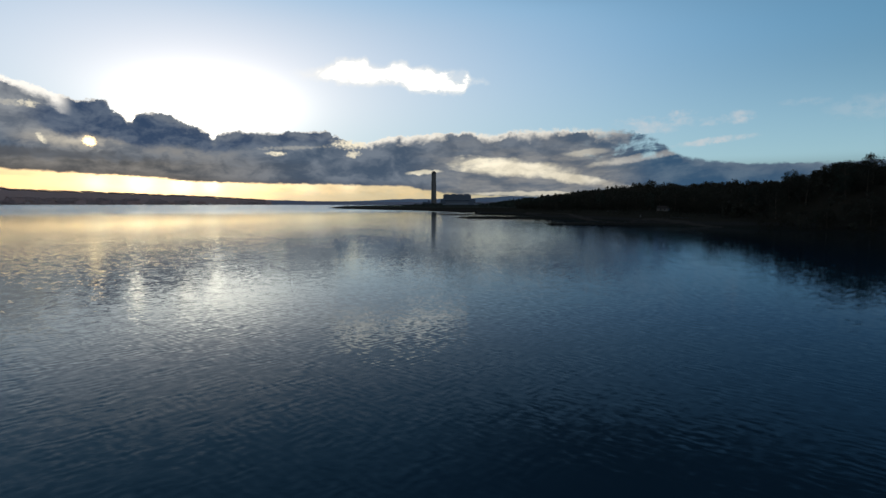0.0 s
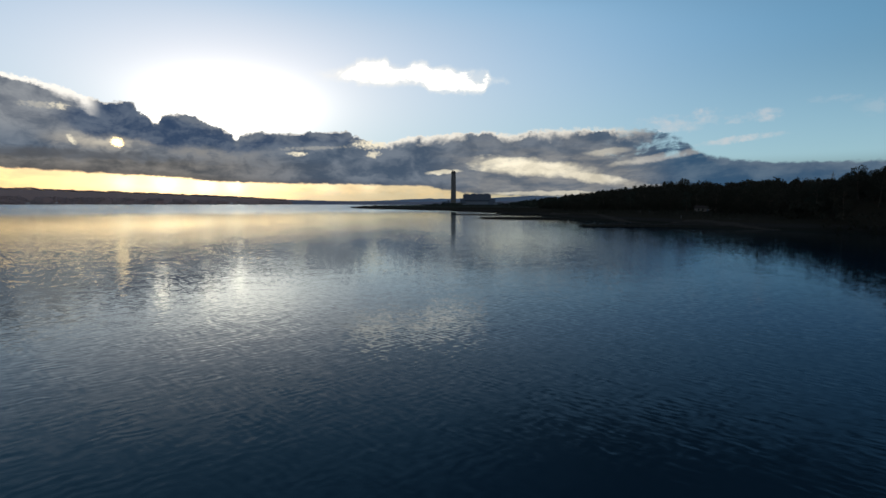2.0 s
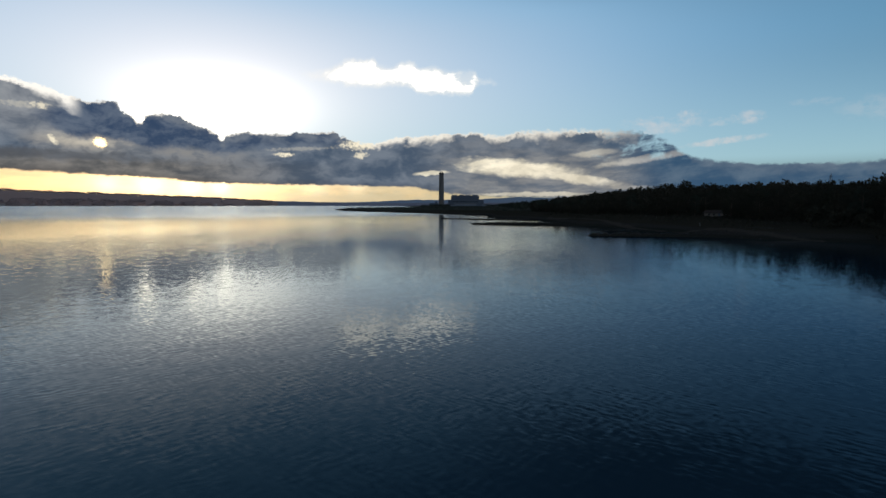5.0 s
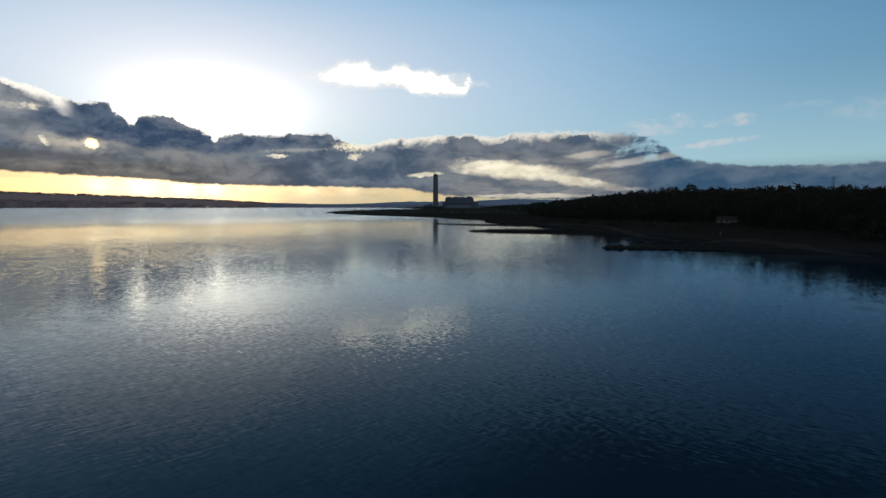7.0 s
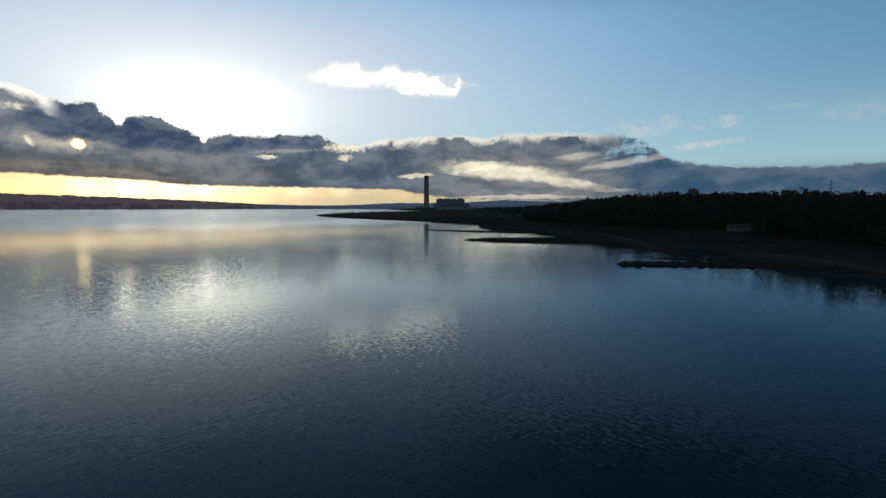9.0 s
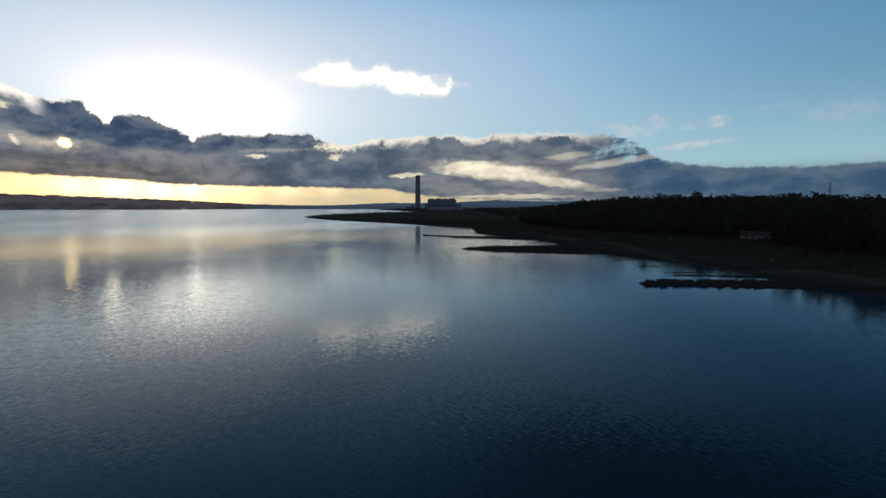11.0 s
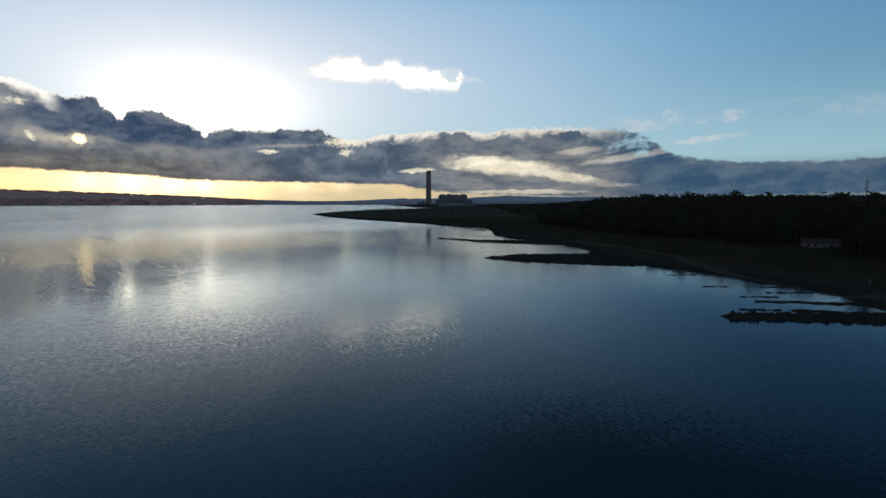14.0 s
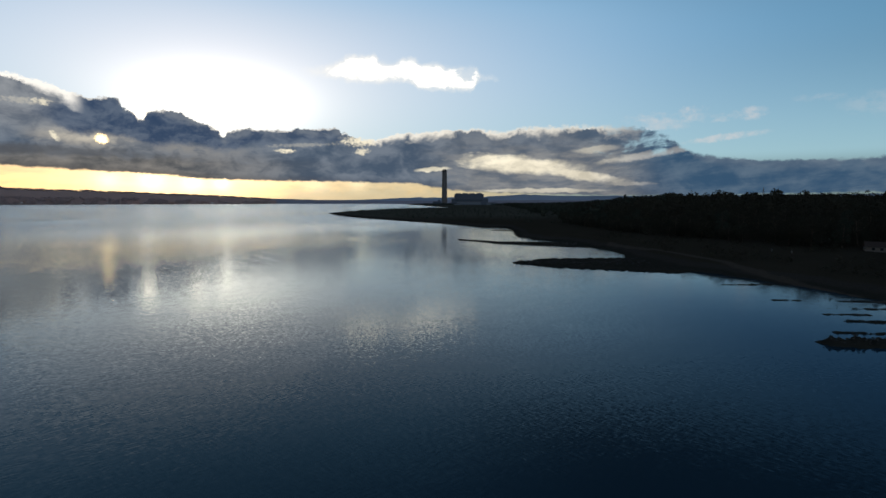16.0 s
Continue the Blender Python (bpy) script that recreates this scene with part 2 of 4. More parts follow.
    grey = k.mix(k.mul(rim, 0.92), grey, rim_light)
    grey = k.mix(k.mul(cap, 0.95), grey, (1.10, 1.05, 0.96))
    through_light = k.mix(k.ramp(az, -10, 14), (1.15, 1.05, 0.80), (0.84, 0.765, 0.60))
    through_light = k.mix(k.ramp(az, 14, 22), through_light, (0.52, 0.50, 0.47))
    through_light = k.vmath("SCALE", through_light, scale=k.ramp(k.add(grain, k.mul(k.sub(lumps, 0.5), 0.6)), 0.25, 0.72, 0.72, 1.15))
    cloud = k.mix(gap, grey, through_light)
    cloud = k.mix(veiled, cloud, (0.95, 0.86, 0.66))
    cloud = k.mix(hole, cloud, (3.6, 2.5, 1.2))

    # the small bright cloud by itself: heaped above, flat below, torn at its end
    ca, ce = k.add(az, k.mul(shift_a, 0.8)), k.add(el, k.add(k.mul(k.sub(fine[1], 0.5), 0.9), k.mul(k.sub(billow, 0.33), 0.5)))
    puff_top = k.curve(ca, ((-17, 12.6), (-15.2, 13.1), (-14.1, 13.5), (-12.4, 13.7), (-10.6, 14.3), (-10.0, 14.75), (-8, 14.85), (-7.2, 14.95), (-6.6, 14.4), (-5.5, 14.2), (-4.3, 14.6),
                            (-3.1, 14.65), (-2.2, 14.15), (-0.6, 14.3), (0.5, 13.85), (2, 13.95), (3.6, 13.9), (4.2, 13.1), (5.3, 12.95), (6.5, 12.3)), -17, 6.5, 20)
    puff_low = k.curve(ca, ((-17, 12.45), (-13, 12.5), (-10, 12.2), (-7, 12.1), (-4, 12.3), (-3.2, 12.2), (-2.6, 11.75), (0, 11.55), (1.8, 11.5), (3.3, 11.6), (3.7, 12.3), (5, 12.6), (6.5, 12.4)), -17, 6.5, 20)
    cloudlet = k.mul(k.ramp(k.sub(puff_top, ce), -0.25, 0.85), k.ramp(k.sub(k.add(el, k.mul(k.sub(fine[2], 0.5), 1.2)), puff_low), -0.25, k.ramp(az, -6, -2, 1.1, 0.75)))
    cloudlet = k.mul(k.mul(cloudlet, k.ramp(az, 6.2, 5.6)), k.ramp(k.add(az, k.mul(k.sub(lumps, 0.5), 5.0)), -17.0, -9.5, 0.0, 1.0))
    frayed = k.mul(k.ramp(az, -1.5, 2.0), k.ramp(k.add(k.spot(ca, ce, 2.6, 13.2, 2.0, 0.75, -0.1), k.add(k.mul(k.sub(lumps, 0.5), 4.0), k.mul(k.sub(fine[0], 0.5), 4.0))), 2.0, 0.0))
    cloudlet = k.mul(cloudlet, k.sub(1.0, k.mul(frayed, 0.72)))
    shred = None
    for a0, e0, ra, re, tilt, s in ((25.0, 8.85, 1.1, 0.28, 0.05, 0.9), (29.8, 8.15, 1.2, 0.50, 0.0, 0.9), (27.7, 6.05, 3.0, 0.28, 0.10, 1.0), (22.6, 8.1, 3.2, 0.5, 0.0, 0.8), (27.5, 7.85, 1.6, 0.3, 0.0, 0.6),
                                    (21.5, 7.3, 2.6, 0.35, 0.05, 0.7), (35.1, 9.0, 2.0, 0.3, 0.0, 0.3), (39.5, 8.2, 2.6, 0.9, 0.0, 0.3)):
        one = k.mul(k.ramp(k.spot(wa, we, a0, e0, ra, re, tilt), 2.2, 0.0), s)
        shred = one if shred is None else k.math("MAXIMUM", shred, one)
    shred = k.mul(k.mul(shred, k.ramp(k.add(k.mul(lumps, 0.5), k.mul(fine[2], 0.6)), 0.42, 0.68)), 0.62)

    # light of the hidden sun on the haze: a white aureole above the bank, a yellow strip below it
    bell = lambda d: k.math("POWER", 2.718, k.mul(d, -1.0))
    core = bell(k.spot(az, el, SUN_AZ + 3.0, 9.6, 12.5, 6.4))
    wide = bell(k.spot(az, el, SUN_AZ + 3.0, 12.5, 34.0, 10.5))
    hot = bell(k.spot(az, el, -26.5, 1.4, 9.0, 2.2))
    # clear air: pale low down, deep blue overhead
    blue = k.mix(k.ramp(el, 1.0, 17.0), (0.275, 0.43, 0.485), (0.125, 0.32, 0.50))
    blue = k.mix(k.ramp(k.sub(el, k.mul(bell(k.spot(az, 0.0, SUN_AZ, 0.0, 34.0, 1.0)), 13.0)), 14.0, 29.0), blue, (0.036, 0.088, 0.155))
    blue = k.mix(k.ramp(el, 40.0, 80.0), blue, (0.03, 0.07, 0.13))
    side = k.mul(k.ramp(k.math("ABSOLUTE", k.sub(az, SUN_AZ)), 34, 80), k.ramp(el, 4, 14))
    north = k.mul(k.mul(k.ramp(k.math("ABSOLUTE", k.sub(az, SUN_AZ)), 20, 48), k.ramp(k.math("ABSOLUTE", k.sub(az, SUN_AZ)), 140, 95)), k.ramp(el, 19, 25))
    blue = k.mix(k.mul(wide, 0.42), blue, (0.25, 0.30, 0.33))
    dim = k.mul(k.sub(1.0, k.mul(side, 0.27)), k.sub(1.0, k.mul(north, 0.85)))
    blue = k.vmath("SCALE", blue, scale=dim)
    yellow = k.mix(k.ramp(az, -23, -7), (1.06, 0.60, 0.19), (0.50, 0.335, 0.165))
    yellow = k.vmath("SCALE", yellow, scale=k.ramp(k.add(k.mul(grain, 0.6), k.mul(streak, 0.9)), 0.5, 0.95, 0.68, 1.15))
    low_bank = k.mul(k.mul(k.ramp(az, -20, -14), k.ramp(k.add(el, k.mul(k.sub(lumps, 0.5), 2.2)), 1.5, 0.7)), 0.75)
    yellow = k.mix(low_bank, yellow, (0.40, 0.31, 0.20))
    yellow = k.mix(k.ramp(az, 0, 16), yellow, (0.10, 0.16, 0.195))
    away = k.ramp(k.math("ABSOLUTE", k.sub(az, SUN_AZ)), 75, 130)
    blue = k.mix(away, blue, k.mix(k.ramp(el, 5, 60), (0.54, 0.63, 0.72), (0.09, 0.16, 0.25)))
    yellow = k.mix(k.ramp(k.math("ABSOLUTE", az), 60, 100), yellow, (0.17, 0.20, 0.22))
    glow = k.mix(k.ramp(el, 4.8, 2.6), blue, yellow)
    disc = bell(k.spot(az, el, SUN_AZ + 3.0, 9.8, 6.5, 2.6))
    for colour, part in (((0.95, 0.86, 0.70), disc), ((0.31, 0.228, 0.165), core), (k.mix(k.ramp(el, 17, 26), (0.465, 0.358, 0.280), (0.270, 0.325, 0.370)), wide), ((0.75, 0.59, 0.37), hot)):
        glow = k.vmath("ADD", glow, k.vmath("SCALE", colour, scale=part))

    # the brightest breaks under the bank
    for a0, ra, s in ((-32.2, 1.0, 0.5), (-28.8, 1.2, 0.6), (-25.2, 1.0, 0.6), (-22.6, 0.8, 0.7), (-13.5, 1.4, 0.3), (-9.0, 1.0, 0.25)):
        glow = k.vmath("ADD", glow, k.vmath("SCALE", (1.0, 0.86, 0.58), scale=k.mul(bell(k.spot(az, el, a0, 1.8, ra, 0.8)), s)))

    # the brightest places of the aureole, in the notches of the bank
    for a0, e0, ra, re, s in ((-29.4, 8.2, 0.8, 1.1, 1.9), (-25.2, 8.8, 0.8, 1.0, 0.8), (-22.5, 7.6, 0.8, 1.3, 0.8), (-21.5, 8.6, 4.5, 2.2, 0.3)):
        glow = k.vmath("ADD", glow, k.vmath("SCALE", (1.0, 0.80, 0.52), scale=k.mul(bell(k.spot(az, el, a0, e0, ra, re)), s)))

    clear = k.node("ShaderNodeBackground")
    k.put(clear.inputs["Color"], k.vmath("SCALE", k.vmath("MULTIPLY", sky.outputs[0], (0.45, 0.55, 0.65)), scale=dim))
    clear.inputs["Strength"].default_value = 0.05
    haze = k.node("ShaderNodeBackground")
    k.put(haze.inputs["Color"], glow)
    both = k.node("ShaderNodeAddShader")
    k.put(both.inputs[0], clear.outputs[0])
    k.put(both.inputs[1], haze.outputs[0])
    bank = k.node("ShaderNodeBackground")
    light_cloud = k.mix(k.ramp(az, 8, 20), (1.80, 1.70, 1.52), (0.66, 0.64, 0.64))
    free = k.math("MAXIMUM", cloudlet, shred)
    light_cloud = k.vmath("SCALE", light_cloud, scale=k.ramp(k.add(k.math("MAXIMUM", cloudlet, k.ramp(az, 8, 12)), k.mul(k.sub(lumps, 0.5), 0.6)), 0.30, 1.0, k.ramp(az, 6, 10, 0.58, 0.42), 1.0))
    k.put(bank.inputs["Color"], k.mix(k.ramp(k.sub(body, free), -0.04, 0.04), light_cloud, cloud))
    cover = k.math("MAXIMUM", body, free)
    blend = k.node("ShaderNodeMixShader")
    k.put(blend.inputs[0], cover)
    k.put(blend.inputs[1], both.outputs[0])
    k.put(blend.inputs[2], bank.outputs[0])
    k.put(out.inputs[0], blend.outputs[0])
    world.cycles.sampling_method = "MANUAL"
    world.cycles.sample_map_resolution = 1024


sky_world()
sun_data = bpy.data.lights.new("sun", "SUN")
sun_data.energy, sun_data.angle, sun_data.color = 0.02, radians(30), (1.0, 0.86, 0.66)
sun = new("sun", sun_data)
a, e = radians(SUN_AZ), radians(SUN_EL)
sun.matrix_world = look((0, 0, 300), Vector((0, 0, 300)) - Vector((math.sin(a) * math.cos(e), math.cos(a) * math.cos(e), math.sin(e))))

# ---- materials ----


def material(name, dark, light, scale=1.0, rough=0.9, bump=0.3, spec=0.25, speck=0.3, metal=0.0, stretch=(1, 1, 1)):
    """A rough surface that varies between two colours at two scales, with relief. scale: features per metre."""
    m = bpy.data.materials.new(name)
    m.use_nodes = True
    k = Nodes(m.node_tree)
    out, bsdf = k.node("ShaderNodeOutputMaterial"), k.node("ShaderNodeBsdfPrincipled")
    place = k.vmath("MULTIPLY", k.node("ShaderNodeTexCoord").outputs["Object"], stretch)
    shade = k.node("ShaderNodeObjectInfo").outputs["Random"]
    island = k.node("ShaderNodeNewGeometry").outputs["Random Per Island"]
    wide = k.noise(place, scale * 0.13, 3, 0.6)
    grain = k.noise(place, scale * 2.3, 5, 0.65)
    fac = k.add(k.mul(wide, 0.7), k.mul(k.add(k.add(shade, island), grain), speck))
    k.put(bsdf.inputs["Base Color"], k.mix(k.ramp(fac, 0.25, 0.95), dark, light))
    k.put(bsdf.inputs["Roughness"], k.ramp(grain, 0.2, 0.8, max(rough - 0.12, 0.05), min(rough + 0.08, 1.0)))
    bsdf.inputs["Specular IOR Level"].default_value = spec
    bsdf.inputs["Metallic"].default_value = metal
    if bump:
        b = k.node("ShaderNodeBump")
        b.inputs["Strength"].default_value, b.inputs["Distance"].default_value = bump, 0.3 / scale
        k.put(b.inputs["Height"], grain)
        k.put(bsdf.inputs["Normal"], b.outputs[0])
    k.put(out.inputs[0], bsdf.outputs[0])
    return m


def water_material():
    """Sea water: slopes of the ripples are laid on the normal, steeper where the breeze meets the open firth."""
    m = bpy.data.materials.new("sea_water")
    m.use_nodes = True
    k = Nodes(m.node_tree)
    out = k.node("ShaderNodeOutputMaterial")
    geo = k.node("ShaderNodeNewGeometry")
    place = geo.outputs["Position"]
    px, py, pz = k.split(place)
    calm = k.noise(k.vec(k.mul(px, 0.009), k.mul(py, 0.006), 0), 1.0, 3, 0.5)
    slick = k.ramp(calm, 0.36, 0.62, 0.55, 1.15)
    open_sea = k.ramp(k.add(py, k.mul(px, -1.0)), 480, 980)
    total = None
    # crossing trains of ripples: heading, waves per metre, length of the crests, slope
    for head, freq, crest, amp in ((40, 2.40, 0.50, 0.082), (143, 2.05, 0.50, 0.078), (92, 3.40, 0.60, 0.055), (70, 5.5, 0.50, 0.030), (120, 0.5, 0.25, 0.022), (95, 0.10, 0.4, 0.010)):
        c, s = math.cos(radians(head)), math.sin(radians(head))
        along = k.add(k.mul(px, c), k.mul(py, s))
        across = k.add(k.mul(px, s), k.mul(py, -c))
        n = k.noise(k.vec(k.mul(along, freq), k.mul(across, freq * crest), head), 1.0, 1.6, 0.5)
        v = k.vmath("SCALE", (c, s, 0), scale=k.mul(k.sub(n, 0.5), amp))
        total = v if total is None else k.vmath("ADD", total, v)
    # two trains of regular wavelets that come and go in patches
    for head, freq, amp, seed in ((52, 2.3, 0.023, 2.0), (131, 1.9, 0.023, 5.0), (38, 1.2, 0.017, 3.0)):
        c, s = math.cos(radians(head)), math.sin(radians(head))
        along = k.add(k.mul(px, c), k.mul(py, s))
        bend = k.noise(k.vec(px, py, seed), 0.8, 3, 0.55)
        come = k.ramp(k.noise(k.vec(px, py, seed + 9), 0.5, 3, 0.6), 0.40, 0.66)
        wave = k.math("SINE", k.mul(k.add(k.mul(along, freq), k.mul(bend, 2.4)), math.tau))
        total = k.vmath("ADD", total, k.vmath("SCALE", (c, s, 0), scale=k.mul(k.mul(wave, come), amp)))
    inshore = k.ramp(py, 30, 150, 1.45, 1.0)
    gain = k.mul(slick, k.add(inshore, k.mul(open_sea, 4.0)))
    gain = k.mul(gain, k.mul(k.ramp(px, -8, 40, 1.0, 0.85), k.ramp(px, -70, -5, 1.4, 1.0)))          # lee of the wooded shore
    gain = k.mul(gain, k.add(1.0, k.mul(k.mul(k.ramp(px, 5, 30), k.ramp(py, 300, 370)), 1.4)))           # cat's paws off the reefs
    slope = k.vmath("SCALE", total, scale=gain)
    # steep little waves on the open firth show their near faces
    slope = k.vmath("ADD", slope, k.vmath("SCALE", (0, -0.12, 0), scale=open_sea))
    normal = k.vmath("NORMALIZE", k.vmath("ADD", (0, 0, 1), slope))
    deep, gloss = k.node("ShaderNodeBsdfDiffuse"), k.node("ShaderNodeBsdfGlossy")
    k.put(deep.inputs["Color"], k.mix(calm, (0.011, 0.027, 0.042), (0.014, 0.034, 0.053)))
    # dimmer sky reflection painted into the gloss tint of water off the wooded shore
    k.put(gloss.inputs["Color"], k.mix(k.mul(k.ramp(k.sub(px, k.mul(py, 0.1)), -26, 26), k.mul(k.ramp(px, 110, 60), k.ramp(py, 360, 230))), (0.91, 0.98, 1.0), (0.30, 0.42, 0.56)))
    gloss.inputs["Roughness"].default_value = 0.05
    facing = k.node("ShaderNodeFresnel")
    facing.inputs["IOR"].default_value = 1.20
    k.put(facing.inputs["Normal"], normal)
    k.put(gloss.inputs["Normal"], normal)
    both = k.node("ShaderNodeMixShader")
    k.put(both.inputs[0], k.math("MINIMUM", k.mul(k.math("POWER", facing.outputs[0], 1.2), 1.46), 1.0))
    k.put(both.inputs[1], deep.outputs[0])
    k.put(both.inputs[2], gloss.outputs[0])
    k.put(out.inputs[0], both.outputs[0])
    return m


WATER = water_material()
LEAF = material("autumn_leaves", (0.026, 0.026, 0.020), (0.060, 0.054, 0.040), 1.0, 0.75, 0.0, 0.0, 0.10)
PINE = material("dark_needles", (0.027, 0.032, 0.026), (0.062, 0.068, 0.052), 1.0, 0.8, 0.0, 0.0, 0.10)
BARK = material("bark", (0.020, 0.015, 0.011), (0.075, 0.058, 0.045), 3.0, 0.95, 0.5, 0.1)
ROCK = material("weedy_rock", (0.008, 0.009, 0.009), (0.028, 0.027, 0.025), 2.0, 0.8, 0.5, 0.2)
WALL_PALE = material("weathered_stone", (0.095, 0.080, 0.070), (0.155, 0.132, 0.116), 0.8, 0.9, 0.15, 0.2)
ROOF_TILE = material("roof_tile", (0.030, 0.024, 0.022), (0.055, 0.041, 0.036), 1.0, 0.9, 0.3, 0.0)
POST_PAINT = material("weathered_paint", (0.05, 0.049, 0.046), (0.09, 0.087, 0.082), 1.0, 0.8, 0.05, 0.1)
SLATE = material("slate", (0.035, 0.034, 0.034), (0.085, 0.080, 0.078), 2.0, 0.9, 0.3, 0.0)
CONCRETE = material("weathered_concrete", (0.060, 0.056, 0.055), (0.110, 0.102, 0.098), 0.05, 0.9, 0.1, 0.2, 0.3, 0.0, (1, 1, 0.2))
CLADDING = material("dark_cladding", (0.030, 0.042, 0.065), (0.060, 0.075, 0.105), 0.08, 0.6, 0.05, 0.4, 0.3, 0.0, (1, 1, 0.15))
PALE_CLADDING = material("pale_cladding", (0.070, 0.085, 0.11), (0.115, 0.135, 0.16), 0.08, 0.6, 0.05, 0.4)
STEEL = material("galvanised_steel", (0.10, 0.105, 0.11), (0.22, 0.225, 0.23), 1.0, 0.55, 0.05, 0.5, 0.3, 0.6)
GLASS = material("dark_glass", (0.010, 0.012, 0.015), (0.025, 0.028, 0.032), 1.0, 0.12, 0.0, 0.5)
PAINT = material("white_paint", (0.26, 0.25, 0.23), (0.40, 0.39, 0.36), 1.0, 0.6, 0.05, 0.3)
WHITEWASH = material("whitewashed_wall", (0.45, 0.44, 0.42), (0.75, 0.74, 0.71), 0.5, 0.8, 0.05, 0.2)
# distance haze is put into these two bluish base colours
HILL = material("hazy_hill", (0.16, 0.19, 0.25), (0.24, 0.28, 0.35), 0.02, 0.95, 0.0, 0.1)
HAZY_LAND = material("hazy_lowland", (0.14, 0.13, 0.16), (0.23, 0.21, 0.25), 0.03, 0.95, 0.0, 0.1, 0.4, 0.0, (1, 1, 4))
# haze over the far shore is put into these pale, warm base colours
FAR_WOOD = material("hazy_wood", (0.26, 0.21, 0.22), (0.42, 0.31, 0.29), 0.05, 0.9, 0.0, 0.0, 0.25)
FAR_LAND = material("hazy_farmland", (0.205, 0.125, 0.118), (0.36, 0.215, 0.180), 0.03, 0.95, 0.0, 0.1, 0.4, 0.0, (1, 1, 4))


def ground_material():
    """Wet weed below, then shingle, rough grass and a worn track, told apart by the height and by noise."""
    m = bpy.data.materials.new("shore_ground")
    m.use_nodes = True
    k = Nodes(m.node_tree)
    out, bsdf = k.node("ShaderNodeOutputMaterial"), k.node("ShaderNodeBsdfPrincipled")
    place = k.node("ShaderNodeNewGeometry").outputs["Position"]
    z = k.split(place)[2]
    wide, grain = k.noise(place, 0.06, 4, 0.6), k.noise(place, 1.6, 5, 0.65)
    level = k.add(z, k.mul(k.sub(wide, 0.5), 1.2))
    weed = k.mix(grain, (0.014, 0.014, 0.012), (0.036, 0.033, 0.027))
    shingle = k.mix(grain, (0.022, 0.020, 0.018), (0.048, 0.041, 0.035))
    grass = k.mix(k.add(k.mul(grain, 0.6), k.mul(wide, 0.5)), (0.015, 0.014, 0.011), (0.046, 0.037, 0.027))
    # heath out on the spit, paler because distance haze is put into its colour
    hazy_heath = k.mix(k.add(k.mul(grain, 0.6), k.mul(wide, 0.5)), (0.036, 0.037, 0.030), (0.078, 0.070, 0.056))
    grass = k.mix(k.ramp(k.split(place)[1], 620, 900), grass, hazy_heath)
    c = k.mix(k.ramp(level, 0.5, 1.2), weed, shingle)
    c = k.mix(k.ramp(level, 1.8, 2.5), c, grass)
    att = k.node("ShaderNodeAttribute", attribute_name="track")
    track = k.mix(grain, (0.040, 0.033, 0.027), (0.072, 0.058, 0.047))
    c = k.mix(k.mul(att.outputs["Fac"], 0.85), c, track)
    k.put(bsdf.inputs["Base Color"], c)
    k.put(bsdf.inputs["Roughness"], k.ramp(level, 0.2, 1.0, 0.55, 0.95))
    bsdf.inputs["Specular IOR Level"].default_value = 0.0
    b = k.node("ShaderNodeBump")
    b.inputs["Strength"].default_value, b.inputs["Distance"].default_value = 0.5, 0.25
    k.put(b.inputs["Height"], grain)
    k.put(bsdf.inputs["Normal"], b.outputs[0])
    k.put(out.inputs[0], bsdf.outputs[0])
    return m


GROUND = ground_material()

# ---- mesh helpers ----


def mesh_of(name, verts, faces, mat, smooth=False):
    me = bpy.data.meshes.new(name)
    me.from_pydata(verts, [], faces)
    me.materials.append(mat)
    if smooth:
        me.shade_smooth()
    return me


def part(name, data, mat, parent, label=""):
    """Links a bmesh (or a ready mesh) as one object under parent."""
    if isinstance(data, bmesh.types.BMesh):
        me = bpy.data.meshes.new(name)
        data.to_mesh(me)
        data.free()
        me.materials.append(mat)
    else:
        me = data
    ob = new(name, me)
    ob.parent = parent
    return tagged(ob, label)


def thing(name, m, label, category, group="", kind=""):
    ob = new(name)
    ob.empty_display_size = 0.2
    ob.matrix_world = m
    return tagged(ob, label, category, group, kind)


def box(x0, x1, y0, y1, z0, z1, bevel=0.0):
    bm = bmesh.new()
    bmesh.ops.create_cube(bm, size=1.0, matrix=Matrix.Translation(((x0 + x1) / 2, (y0 + y1) / 2, (z0 + z1) / 2)) @ Matrix.Diagonal((x1 - x0, y1 - y0, z1 - z0, 1)))
    if bevel:
        bmesh.ops.bevel(bm, geom=bm.edges[:], offset=bevel, segments=1, affect="EDGES")
    return bm


def tube(bm, p, q, r0, r1, sides=6):
    """A tapered bar from p to q, added to bm."""
    p, q = Vector(p), Vector(q)
    turn = (q - p).to_track_quat("Z", "Y").to_matrix()
    rings = []
    for c, r in ((p, r0), (q, r1)):
        rings.append([bm.verts.new(c + turn @ Vector((r * math.cos(i * math.tau / sides), r * math.sin(i * math.tau / sides), 0))) for i in range(sides)])
    for i in range(sides):
        j = (i + 1) % sides
        bm.faces.new((rings[0][i], rings[0][j], rings[1][j], rings[1][i]))
    bm.faces.new(rings[1])
    bm.faces.new(rings[0][::-1])
    return bm


def lathe(profile, sides=24):
    """A solid of revolution from (radius, z) pairs."""
    bm = bmesh.new()
    rings = [[bm.verts.new((r * math.cos(i * math.tau / sides), r * math.sin(i * math.tau / sides), z)) for i in range(sides)] for r, z in profile]
    for lo, hi in zip(rings, rings[1:]):
        for i in range(sides):
            j = (i + 1) % sides
            bm.faces.new((lo[i], lo[j], hi[j], hi[i]))
    bm.faces.new(rings[-1])
    bm.faces.new(rings[0][::-1])
    return bm


